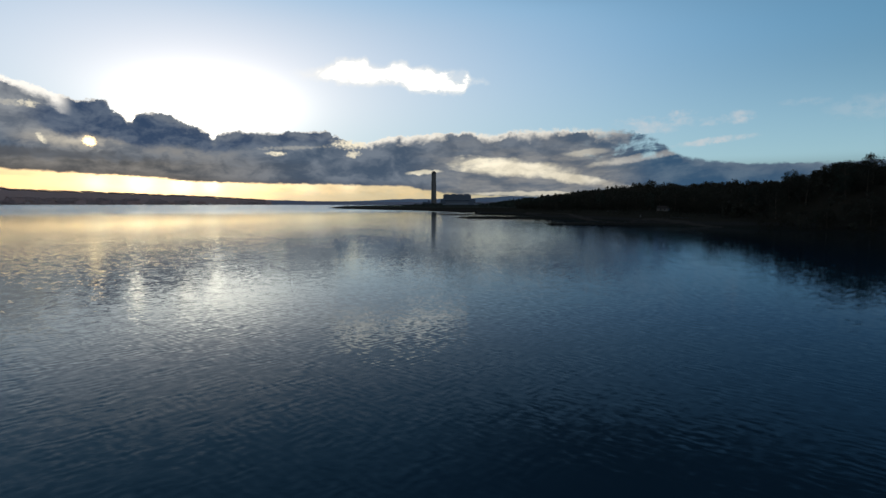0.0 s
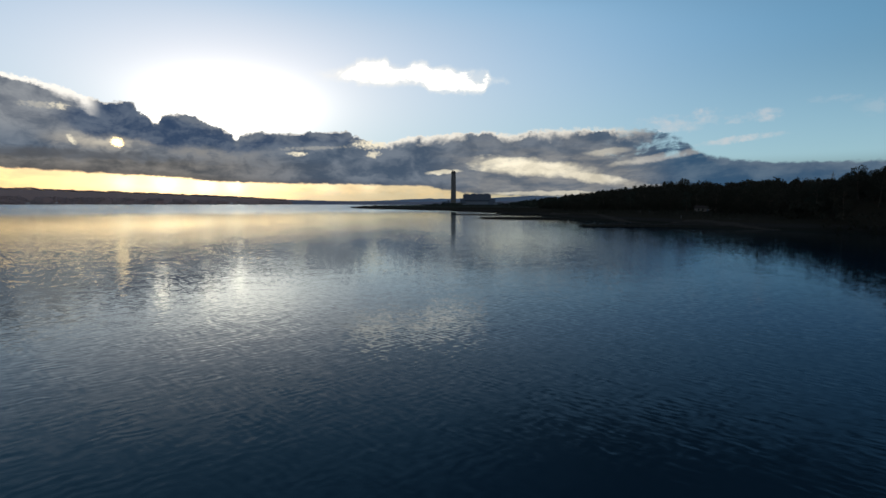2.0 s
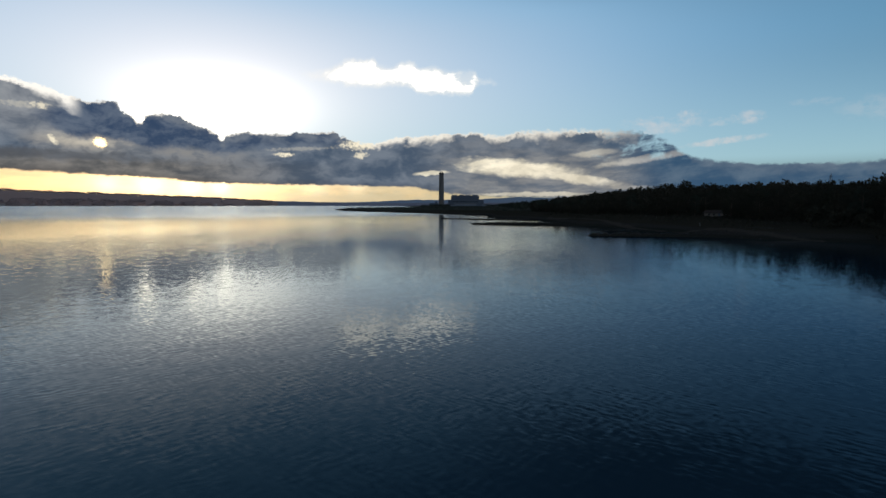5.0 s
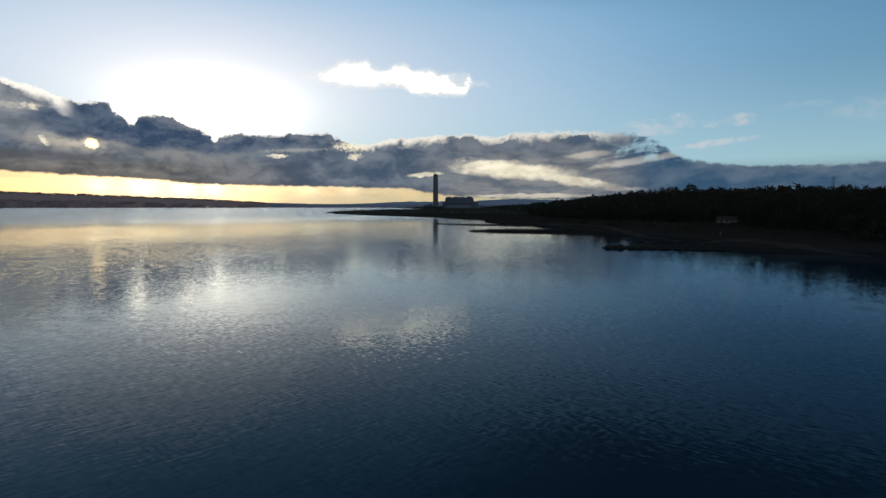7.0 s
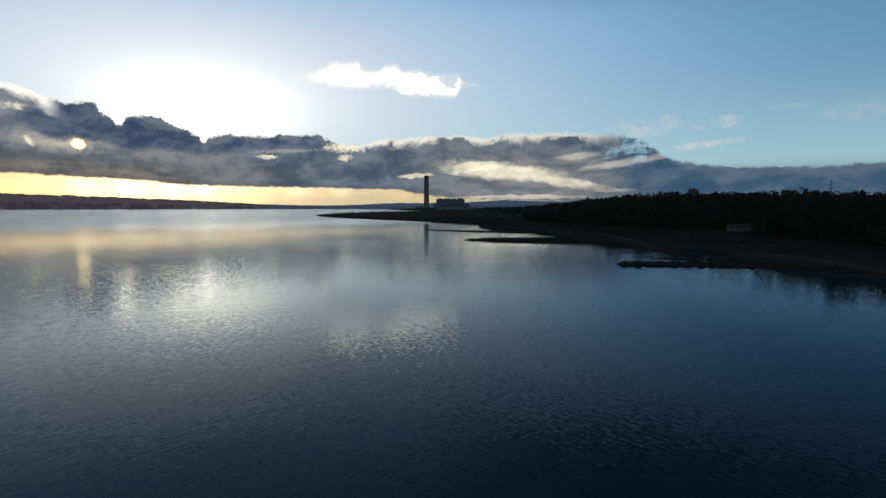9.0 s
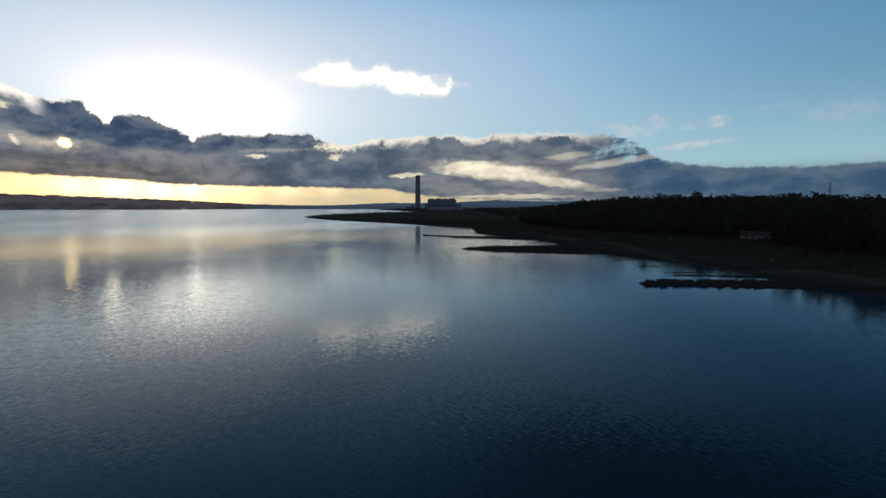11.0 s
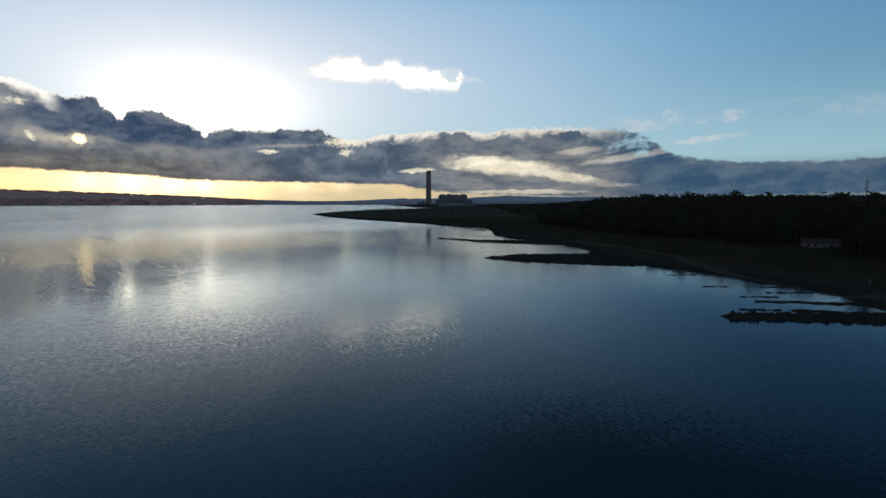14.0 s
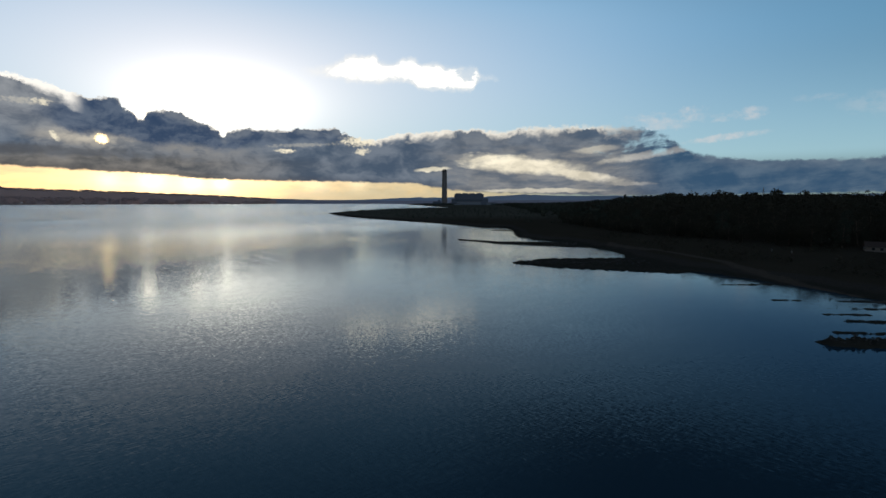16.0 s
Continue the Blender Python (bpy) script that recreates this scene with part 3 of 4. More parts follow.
# ---- the land ----
SHORE = ((-213, 1087), (-168, 957), (-135, 884), (-94, 809), (-46, 732), (-12, 680), (9, 632), (22, 607), (43, 603), (42, 537), (36, 482), (42, 474), (43, 456), (54, 451),
         (60, 438), (61, 412), (66, 397), (67, 376), (64, 360), (70, 320), (76, 312), (80, 302), (85, 291), (88, 279), (92, 264), (91, 252), (87, 243), (87, 226), (98, 215), (118, 200),
         (132, 171), (150, 125), (172, 50), (200, -60), (240, -300), (260, -700), (3400, -700), (3400, 4900), (-260, 4900), (-260, 3700), (-110, 2900), (-70, 2450), (70, 2020),
         (-60, 1760), (-150, 1500), (-195, 1250))
# reefs and the stone groyne: ends, half widths, height
REEFS = ((-1, 459, 22, 437, 0.8, 5.0, 0.5), (22, 436, 60, 424, 6.5, 15.0, 0.6), (18, 342, 34, 341, 3.5, 10.5, 0.8), (34, 341, 64, 337, 13.0, 21.0, 0.9), (27, 562, 43, 557, 1.5, 4.0, 0.5),
         (66, 291, 84, 292, 0.6, 1.2, 0.3), (66, 268.5, 73.5, 268, 0.5, 0.6, 0.22), (78, 267.5, 92, 266, 0.5, 1.1, 0.25), (67, 253, 76, 252.5, 0.4, 0.6, 0.2), (77, 258.5, 92, 258, 0.4, 1.0, 0.22),
         (66, 247, 88, 243.5, 0.6, 2.2, 0.3), (58, 238, 76, 236, 0.4, 1.3, 0.3), (52, 231.0, 70, 229.8, 2.2, 3.3, 1.1), (70, 229.8, 112, 226, 3.3, 7.0, 1.05))
TRACK = ((112, 205), (95.7, 232.6), (94.6, 245.9), (90.4, 254.6), (88.9, 269.5), (87.2, 288.9), (84.3, 311.6), (79.4, 349.9), (72, 406.8))


def to_segment(X, Y, x0, y0, x1, y1):
    """Distance to a segment, and the share of the way along it."""
    dx, dy = x1 - x0, y1 - y0
    u = np.clip(((X - x0) * dx + (Y - y0) * dy) / (dx * dx + dy * dy), 0, 1)
    return np.hypot(X - x0 - u * dx, Y - y0 - u * dy), u


def step(x, a, b):
    t = np.clip((x - a) / (b - a), 0, 1)
    return t * t * (3 - 2 * t)


def rumple(X, Y, size, seed):
    """Smooth repeatable roughness between about -1 and 1."""
    rng = np.random.RandomState(seed)
    out = np.zeros_like(X)
    for i in range(9):
        a, f, ph = rng.rand() * math.tau, (0.6 + 1.8 * rng.rand()) / size, rng.rand() * math.tau
        out += np.sin((X * math.cos(a) + Y * math.sin(a)) * f * math.tau + ph + 1.7 * np.sin((X * math.sin(a) - Y * math.cos(a)) * f * 3.1 + ph))
    return out / 4.0


def inland(X, Y):
    """Distance to the shore line, positive on land."""
    near = np.full_like(X, 1e9)
    inside = np.zeros(X.shape, bool)
    for (x0, y0), (x1, y1) in zip(SHORE, SHORE[1:] + SHORE[:1]):
        near = np.minimum(near, to_segment(X, Y, x0, y0, x1, y1)[0])
        cross = ((y0 > Y) != (y1 > Y)) & (X < (x1 - x0) * (Y - y0) / ((y1 - y0) or 1e-9) + x0)
        inside ^= cross
    return np.where(inside, near, -near)


def hill_foot(Y):
    return np.interp(Y, (-700, 100, 150, 180, 200, 230, 250, 330, 430, 600, 900, 1500, 3000), (250, 150, 132, 122, 118, 124, 128, 132, 112, 100, 110, 200, 500))


def height(X, Y):
    sd = inland(X, Y) + rumple(X, Y, 16, 1) * 1.0 * step(900 - Y, 0, 300) + rumple(X, Y, 5, 2) * 0.5
    z = np.where(sd < 0, np.maximum(sd * 0.12, -3), 2.4 * step(sd, 0, 13) + 0.05 * np.minimum(sd, 13))
    z = z + step(sd, 12, 40) * (0.8 + 0.25 * rumple(X, Y, 22, 3))
    foot = hill_foot(Y)
    wide = np.interp(Y, (0, 150, 200, 250, 450, 800, 2000), (40, 30, 28, 60, 90, 170, 400))
    z = z + np.interp(Y, (0, 160, 195, 225, 245, 330, 390, 460, 600, 900, 1600, 3000), (14, 13.5, 11.8, 9.6, 7.3, 6.5, 9, 11, 13, 15, 13, 10)) * step(X, foot, foot + wide) * (1 + 0.12 * rumple(X, Y, 140, 4)) * step(sd, 4, 22)
    for x0, y0, x1, y1, w0, w1, h in REEFS:
        d, u = to_segment(X, Y, x0, y0, x1, y1)
        w = w0 + (w1 - w0) * u
        s = w - d + rumple(X, Y, 3.2, 5) * np.minimum(0.35, w * 0.4) + rumple(X, Y, 1.7, 15) * np.minimum(0.25, w * 0.25) + rumple(X, Y, 9.0, 6) * np.minimum(1.0, np.where(w < 1.9, w * 0.8, w * (0.35 if h < 1 else 0.12)))
        z = np.maximum(z, np.where(s < 0, np.maximum(s * 0.35, -3), h * step(s, 0, np.minimum(1.8, w * 0.8)) * (0.7 + 0.3 * rumple(X, Y, 2.6, 7))))
    return z


def land_height(x, y):
    return float(height(np.array([float(x)]), np.array([float(y)]))[0])


def build_ground():
    xs = np.concatenate([np.arange(-420, -60, 12), np.arange(-60, 46, 1.3), np.arange(46, 118, 0.65), np.arange(118, 190, 1.3), np.arange(190, 420, 5), np.arange(420, 1000, 20), np.arange(1000, 3401, 80)])
    ys = np.concatenate([np.arange(-700, 120, 20), np.arange(120, 219, 1.5), np.arange(219, 300, 0.65), np.arange(300, 480, 1.5), np.arange(480, 720, 4), np.arange(720, 1300, 10), np.arange(1300, 4901, 60)])
    X, Y = np.meshgrid(xs, ys)
    Z = height(X.ravel(), Y.ravel()).reshape(X.shape)
    nx, ny = len(xs), len(ys)
    i = np.arange(nx * ny).reshape(ny, nx)
    quads = np.stack([i[:-1, :-1], i[:-1, 1:], i[1:, 1:], i[1:, :-1]], -1).reshape(-1, 4)
    me = mesh_of("ground", np.stack([X, Y, Z], -1).reshape(-1, 3).tolist(), quads.tolist(), GROUND, True)
    near = np.full(X.shape, 1e9)
    for (x0, y0), (x1, y1) in zip(TRACK, TRACK[1:]):
        near = np.minimum(near, to_segment(X, Y, x0, y0, x1, y1)[0])
    att = me.attributes.new("track", "FLOAT", "POINT")
    att.data.foreach_set("value", step(1.9 - near, 0, 0.9).ravel().astype(np.float32))
    tagged(new("ground", me), "rough grassy shore rising to a wooded hill, weedy at the waterline", "ground", "", "structure")


build_ground()


def build_water():
    xs = np.concatenate([np.linspace(-4990, -600, 12), np.linspace(-400, 600, 21), np.linspace(900, 3000, 6)])
    ys = np.concatenate([np.linspace(-1500, -100, 6), np.linspace(0, 1200, 25), np.linspace(1500, 4950, 10)])
    X, Y = np.meshgrid(xs, ys)
    nx, ny = len(xs), len(ys)
    i = np.arange(nx * ny).reshape(ny, nx)
    quads = np.stack([i[:-1, :-1], i[:-1, 1:], i[1:, 1:], i[1:, :-1]], -1).reshape(-1, 4)
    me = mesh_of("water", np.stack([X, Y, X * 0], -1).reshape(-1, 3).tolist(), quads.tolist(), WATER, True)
    tagged(new("water", me), "calm dark blue sea water with small ripples", "water", "", "structure")


build_water()


def ridge_point(b, v, near, far, top, base=-4.0):
    """A place on a strip of high ground: b is the bearing, v the share of the way from its shore to its back."""
    d = near(b) + (far(b) - near(b)) * v
    rise = math.sin(min(v, 0.8) / 0.8 * math.pi / 2)
    wob = 1 + 0.10 * noise.noise((b * 1.3, v * 3, 0)) + 0.05 * noise.noise((b * 6, v * 5, 3))
    z = base + (top(b) - base) * rise * wob if v > 0 else base
    return d * math.sin(radians(b)), d * math.cos(radians(b)), z


def ridge(name, label, mat, az0, az1, steps, near, far, top, rows=7, category="hills"):
    """A strip of high ground seen from the firth: near and far give its distances, top its height, as functions of the bearing."""
    verts = [ridge_point(az0 + (az1 - az0) * i / steps, j / rows, near, far, top) for j in range(rows + 1) for i in range(steps + 1)]
    n = steps + 1
    faces = [(j * n + i, j * n + i + 1, (j + 1) * n + i + 1, (j + 1) * n + i) for j in range(rows) for i in range(steps)]
    return tagged(new(name, mesh_of(name, verts, faces, mat, True)), label, category, "", "structure")


def lerp(x, xs, ys):
    return float(np.interp(x, xs, ys))


FAR_SHORE = (lambda b: lerp(b, (-75, -40, -21.5, -17), (3000, 3300, 3750, 4240)), lambda b: lerp(b, (-75, -20), (4300, 4400)),
             lambda b: lerp(b, (-75, -45, -38, -30, -24, -21, -17), (116, 94, 85, 69, 54, 45, 26)))
BEYOND = (lambda b: lerp(b, (-21.5, 0, 30), (4250, 4350, 4300)), lambda b: 4600, lambda b: lerp(b, (-21.5, -14, -8, 0, 30), (48, 32, 24, 28, 40)))
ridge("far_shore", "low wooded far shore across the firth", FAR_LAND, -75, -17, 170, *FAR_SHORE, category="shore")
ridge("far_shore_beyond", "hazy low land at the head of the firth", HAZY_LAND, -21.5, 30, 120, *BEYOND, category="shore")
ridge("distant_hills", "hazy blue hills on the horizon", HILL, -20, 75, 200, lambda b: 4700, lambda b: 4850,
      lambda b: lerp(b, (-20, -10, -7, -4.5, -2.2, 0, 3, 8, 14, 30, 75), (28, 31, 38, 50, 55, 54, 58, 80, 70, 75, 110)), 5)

# ---- the power station ----


def power_station_chimney():
    c = thing("chimney", pose(0, 3054, 3), "tall slightly tapering concrete power station chimney", "chimney")
    part("shaft", lathe(((15.6, 0), (15.0, 40), (13.8, 110), (12.8, 178)), 32), CONCRETE, c)
    part("rim_band", lathe(((13.1, 178), (13.2, 186), (12.7, 188.5)), 32), SLATE, c, "soot-dark band round the top")
    for x, y in ((-4.2, -4.2), (4.2, -4.2), (-4.2, 4.2), (4.2, 4.2)):
        f = part("flue", lathe(((3.0, 187), (3.0, 194), (2.6, 194.2)), 16), SLATE, c, "dark flue mouth")
        f.location = (x, y, 0)
    part("plinth", box(-20, 20, -20, 20, -2, 6, 0.6), CONCRETE, c)


power_station_chimney()


def boiler_house():
    b = thing("boiler_house", pose(55, 3030, 3), "huge dark clad boiler house of a power station", "power station")
    part("wall", box(0, 158, 0, 70, -2, 57, 0.5), CLADDING, b)
    for i in range(4):
        x = 6 + i * 38
        part("roof_house", box(x, x + 30, 10, 60, 57, 62.5 + (i % 2) * 1.5, 0.4), CLADDING, b)
        for j in range(2):
            part("roof_vent", lathe(((1.6, 62), (1.6, 65.2), (2.2, 65.3), (2.2, 66.0)), 10), STEEL, b).location = (x + 8 + j * 13, 30, 0)
    part("parapet", box(-0.4, 158.4, -0.4, 1.0, 57, 58.6), CLADDING, b)
    for i in range(13):
        part("cladding_rib", box(4 + i * 12.3, 5.2 + i * 12.3, -0.5, 0.2, 2, 56.5), CLADDING, b)
    part("window_band", box(6, 152, -0.35, 0.3, 24, 27), GLASS, b, "long dark window band")
    part("annex", box(158, 184, 5, 60, -2, 36, 0.4), CLADDING, b)
    part("side_block", box(-16, 0, 4, 62, -2, 34, 0.4), CLADDING, b)
    t = thing("turbine_hall", pose(70, 2960, 3), "long pale clad turbine hall beside the boiler house", "power station")
    part("wall", box(0, 122, 0, 55, -2, 15, 0.3), PALE_CLADDING, t)
    part("roof", box(-1, 123, -1, 56, 15, 16.2, 0.2), SLATE, t)
    for i in range(9):
        part("roller_door", box(5 + i * 13, 12 + i * 13, -0.3, 0.2, 0, 6), CLADDING, t)
    o = thing("coal_bunker", pose(-62, 3010, 3), "low dark bunker building by the chimney", "power station")
    part("wall", box(0, 44, 0, 30, -2, 17, 0.3), CLADDING, o)
    part("roof", box(-1, 45, -1, 31, 17, 18, 0.2), SLATE, o)
    part("tower", box(28, 38, 5, 18, 18, 27, 0.3), CLADDING, o)


boiler_house()


def shed(x, y, w, d, h, roof_h, wall, label, turn=0.0):
    z = land_height(x, y)
    s = thing("industrial_shed", pose(x, y, z, 0, 0, turn), label, "shed", "sheds by the power station")
    part("wall", box(-w / 2, w / 2, -d / 2, d / 2, -1.5, h), wall, s)
    bm = bmesh.new()
    a = [bm.verts.new(q) for q in ((-w / 2 - .4, -d / 2 - .4, h), (w / 2 + .4, -d / 2 - .4, h), (w / 2 + .4, d / 2 + .4, h), (-w / 2 - .4, d / 2 + .4, h), (-w / 2 - .4, 0, h + roof_h), (w / 2 + .4, 0, h + roof_h))]
    for f in ((0, 1, 5, 4), (2, 3, 4, 5), (0, 4, 3), (1, 2, 5), (3, 2, 1, 0)):
        bm.faces.new([a[i] for i in f])
    part("roof", bm, SLATE, s)
    part("door", box(-w * 0.1, w * 0.1, -d / 2 - 0.15, -d / 2 + 0.1, 0, h * 0.7), CLADDING, s)


for x, y, w, d, h, r in ((-8, 2880, 40, 20, 7, 2), (62, 2800, 30, 18, 6, 2), (245, 2900, 46, 24, 10, 3), (300, 2820, 34, 20, 8, 3)):
    shed(x, y, w, d, h, r, PALE_CLADDING if x > 60 else CLADDING, "long low industrial shed with a ridged roof")



def far_house(b, d, w, h, mat, z):
    x, y = d * math.sin(radians(b)), d * math.cos(radians(b))
    o = thing("far_building", pose(x, y, z, 0, 0, -b + random.uniform(-25, 25)), "small pale building on the far shore", "building", "buildings on the far shore")
    dp = w * 0.55
    part("wall", box(-w / 2, w / 2, -dp / 2, dp / 2, -4, h), mat, o)
    bm = bmesh.new()
    a = [bm.verts.new(q) for q in ((-w / 2 - .3, -dp / 2 - .3, h), (w / 2 + .3, -dp / 2 - .3, h), (w / 2 + .3, dp / 2 + .3, h), (-w / 2 - .3, dp / 2 + .3, h), (-w / 2, 0, h + dp * 0.35), (w / 2, 0, h + dp * 0.35))]
    for f in ((0, 1, 5, 4), (2, 3, 4, 5), (0, 4, 3), (1, 2, 5), (3, 2, 1, 0)):
        bm.faces.new([a[i] for i in f])
    part("roof", bm, FAR_LAND, o)


random.seed(5)
for i in range(18):
    b = random.uniform(-40, -22.5)
    shore = lerp(b, (-75, -40, -21.5, -20.5), (3000, 3300, 3750, 3900))
    far_house(b, shore + random.uniform(25, 70), random.choice((9, 12, 16, 24, 34)), random.uniform(5, 9), random.choice((WHITEWASH, FAR_LAND)), random.uniform(1, 9))


def small_boat():
    m = pose(-1060, 2790, 0, 0, 0, 75)
    o = thing("boat", m, "small dark work boat lying off the far shore", "boat")
    bm = bmesh.new()
    rings = []
    for x, w in ((-7, 1.9), (-2, 2.3), (3, 2.0), (7.5, 0.15)):
        rings.append([bm.verts.new((x, s * w * f, z + 0.08 * max(x, 0))) for s, f, z in ((1, 1, 1.5), (1, 0.7, -0.5), (-1, 0.7, -0.5), (-1, 1, 1.5))])
    for p, q in zip(rings, rings[1:]):
        for i in range(4):
            j = (i + 1) % 4
            bm.faces.new((p[i], p[j], q[j], q[i]))
    bm.faces.new(rings[0])
    bm.faces.new(rings[-1][::-1])
    part("hull", bm, CLADDING, o)
    part("cabin", box(-4.5, -0.5, -1.3, 1.3, 1.5, 4.2, 0.1), PAINT, o, "pale wheelhouse")
    part("mast", tube(bmesh.new(), (-2.5, 0, 4.2), (-2.5, 0, 8.5), 0.1, 0.05), STEEL, o)


small_boat()

# ---- woods ----
RNG = np.random.RandomState(11)


def crown_arrays(rng, tall, spread, clumps, leaves, size, base=0.28):
    """Quads of a crown: leaf sprays gathered round clump centres. Returns vertices (n, 4, 3)."""
    u, v, w = rng.rand(clumps), rng.rand(clumps) * math.tau, rng.rand(clumps)
    zc = tall * (base + (0.93 - base) * u)
    rad = spread * np.sqrt(np.clip(1 - (2 * (zc / tall - base) / (1 - base) - 0.85) ** 2 / 1.5, 0.08, 1)) * (0.35 + 0.65 * np.sqrt(w))
    centre = np.stack([rad * np.cos(v), rad * np.sin(v), zc], -1)
    which = rng.randint(0, clumps, leaves)
    lump = spread * (0.20 + 0.16 * rng.rand(clumps))
    off = rng.normal(size=(leaves, 3))
    off = off / np.sqrt(1 + (off ** 2).sum(1) / 4.0)[:, None] * 1.35 * lump[which][:, None] * np.array((0.62, 0.62, 0.5))
    c = centre[which] + off
    a = rng.normal(size=(leaves, 3))
    a /= np.linalg.norm(a, axis=1)[:, None]
    b = np.cross(a, rng.normal(size=(leaves, 3)))
    b /= np.linalg.norm(b, axis=1)[:, None]
    s = size * (0.6 + 0.8 * rng.rand(leaves))[:, None]
    return np.stack([c - a * s - b * s * 0.35, c + a * s * 0.2 - b * s * 0.6, c + a * s + b * s * 0.3, c - a * s * 0.2 + b * s * 0.6], 1)


def quads_mesh(name, q, mat):
    n = len(q)
    me = bpy.data.meshes.new(name)
    me.vertices.add(n * 4)
    me.vertices.foreach_set("co", q.reshape(-1).astype(np.float32))
    me.loops.add(n * 4)
    me.loops.foreach_set("vertex_index", np.arange(n * 4, dtype=np.int32))
    me.polygons.add(n)
    me.polygons.foreach_set("loop_start", np.arange(0, n * 4, 4, dtype=np.int32))
    me.update(calc_edges=True)
    me.materials.append(mat)
    return me


def trunk_mesh(rng, tall, spread, limbs=8):
    bm = bmesh.new()
    r = tall * 0.022
    bend = Vector((rng.normal() * 0.3, rng.normal() * 0.3, 0))
    p1, p2, p3 = Vector((0, 0, -0.8)), Vector((0, 0, tall * 0.35)) + bend, Vector((0, 0, tall * 0.86)) + bend * 2
    tube(bm, p1, p2, r * 1.3, r * 0.8, 7)
    tube(bm, p2, p3, r * 0.8, r * 0.15, 6)
    for i in range(limbs):
        t = 0.0 + i / limbs
        o = p2.lerp(p3, t * 0.85)
        a = i * 2.4 + rng.rand()
        ln = spread * (0.95 - 0.45 * t) * (0.7 + 0.4 * rng.rand())
        tip = o + Vector((math.cos(a) * ln, math.sin(a) * ln, ln * (0.5 + 0.5 * t)))
        tube(bm, o, tip, r * 0.4 * (1 - 0.5 * t), r * 0.06, 5)
        for s in (-0.7, 0.8):
            m = o.lerp(tip, 0.55)
            tube(bm, m, m + Vector((math.cos(a + s) * ln * 0.45, math.sin(a + s) * ln * 0.45, ln * 0.35)), r * 0.18, r * 0.04, 4)
    return bm


TREES = []
for i in range(7):
    rng = np.random.RandomState(40 + i)
    tall = (13.0, 11.0, 14.5, 12.0, 9.5, 15.0, 12.5)[i]
    spread = tall * (0.36, 0.42, 0.33, 0.40, 0.45, 0.24, 0.38)[i]
    label = ("broad autumn tree with a full rounded crown", "spreading dark-leaved tree on the wooded bank", "tall tree with an uneven open crown", "broad autumn tree with a full rounded crown",
             "low spreading tree at the wood's edge", "tall narrow dark conifer-like tree", "thin-leaved tree with bare twigs at its top")[i]
    t = thing("tree", pose(0, 0, -900), label, "tree", "trees on the shore")
    part("trunk", trunk_mesh(rng, tall, spread), BARK, t)
    leaves = (3600, 3600, 3000, 3700, 3000, 3100, 1700)[i]
    part("crown", quads_mesh("crown", crown_arrays(rng, tall, spread, 42, leaves, 0.23, 0.16 if i == 5 else 0.25), PINE if i == 5 else LEAF), None, t)
    TREES.append((t, tall))


def tree_spots(n, accept, x0, x1, y0, y1, gap, seed):
    rng = np.random.RandomState(seed)
    X, Y = x0 + rng.rand(n) * (x1 - x0), y0 + rng.rand(n) * (y1 - y0)
    ok = accept(X, Y)
    X, Y = X[ok], Y[ok]
    taken, cells = [], {}
    for x, y in zip(X, Y):
        c = (int(x // gap), int(y // gap))
        if all(math.hypot(x - a, y - b) > gap for i in (-1, 0, 1) for j in (-1, 0, 1) for a, b in cells.get((c[0] + i, c[1] + j), ())):
            cells.setdefault(c, []).append((x, y))
            taken.append((x, y))
    return np.array(taken)


def wood_edge(Y):
    """x at which the wood begins."""
    return np.interp(Y, (-700, 100, 150, 180, 205, 240, 300, 345, 400, 440, 470, 600, 640, 800, 1300, 3000), (262, 162, 146, 133, 126, 134, 138, 142, 126, 108, 100, 94, 98, 105, 160, 300))


def clear_of_house(X, Y):
    return ~((np.abs(X - 150) < 11) & (np.abs(Y - 339) < 12)) & ~((X > 110) & (X < 152) & (Y > 318) & (Y < 342))


near_spots = tree_spots(9000, lambda X, Y: (X > wood_edge(Y)) & (X < wood_edge(Y) + 46) & clear_of_house(X, Y), 40, 330, 60, 640, 7.0, 5)
near_spots = near_spots[np.argsort(near_spots[:, 0] - wood_edge(near_spots[:, 1]))][:285]
near_z = height(near_spots[:, 0].copy(), near_spots[:, 1].copy())
for (x, y), z in zip(near_spots, near_z):
    t, tall = TREES[RNG.randint(0, 7)]
    s = 0.64 + 0.48 * RNG.rand() ** 1.2
    s *= float(np.interp(y, (150, 210, 245, 430, 445), (0.80, 0.84, 0.93, 0.93, 0.8)))
    o = copy_thing(t, pose(x, y, z - 0.2, RNG.normal() * 2, RNG.normal() * 2, RNG.rand() * 360))
    o.scale = (s * (0.9 + 0.2 * RNG.rand()), s, s)
for t, tall in TREES:
    for o in (*t.children, t):
        bpy.data.objects.remove(o)


def joined_wood(name, label, spots, talls, leaves, size, mat, seed):
    rng = np.random.RandomState(seed)
    variants = [crown_arrays(rng, 1.0, 0.40, 16, leaves, size, 0.05) for _ in range(10)]
    z = height(spots[:, 0].copy(), spots[:, 1].copy())
    out = []
    for (x, y), h, g in zip(spots, talls, z):
        a = rng.rand() * math.tau
        q = variants[rng.randint(10)].copy() * h * (0.85 + 0.3 * rng.rand(3))
        c, s = math.cos(a), math.sin(a)
        q = np.stack([q[..., 0] * c - q[..., 1] * s + x, q[..., 0] * s + q[..., 1] * c + y, q[..., 2] + g - 0.3], -1)
        out.append(q)
    tagged(new(name, quads_mesh(name, np.concatenate(out), mat)), label, "woodland", "", "stuff")




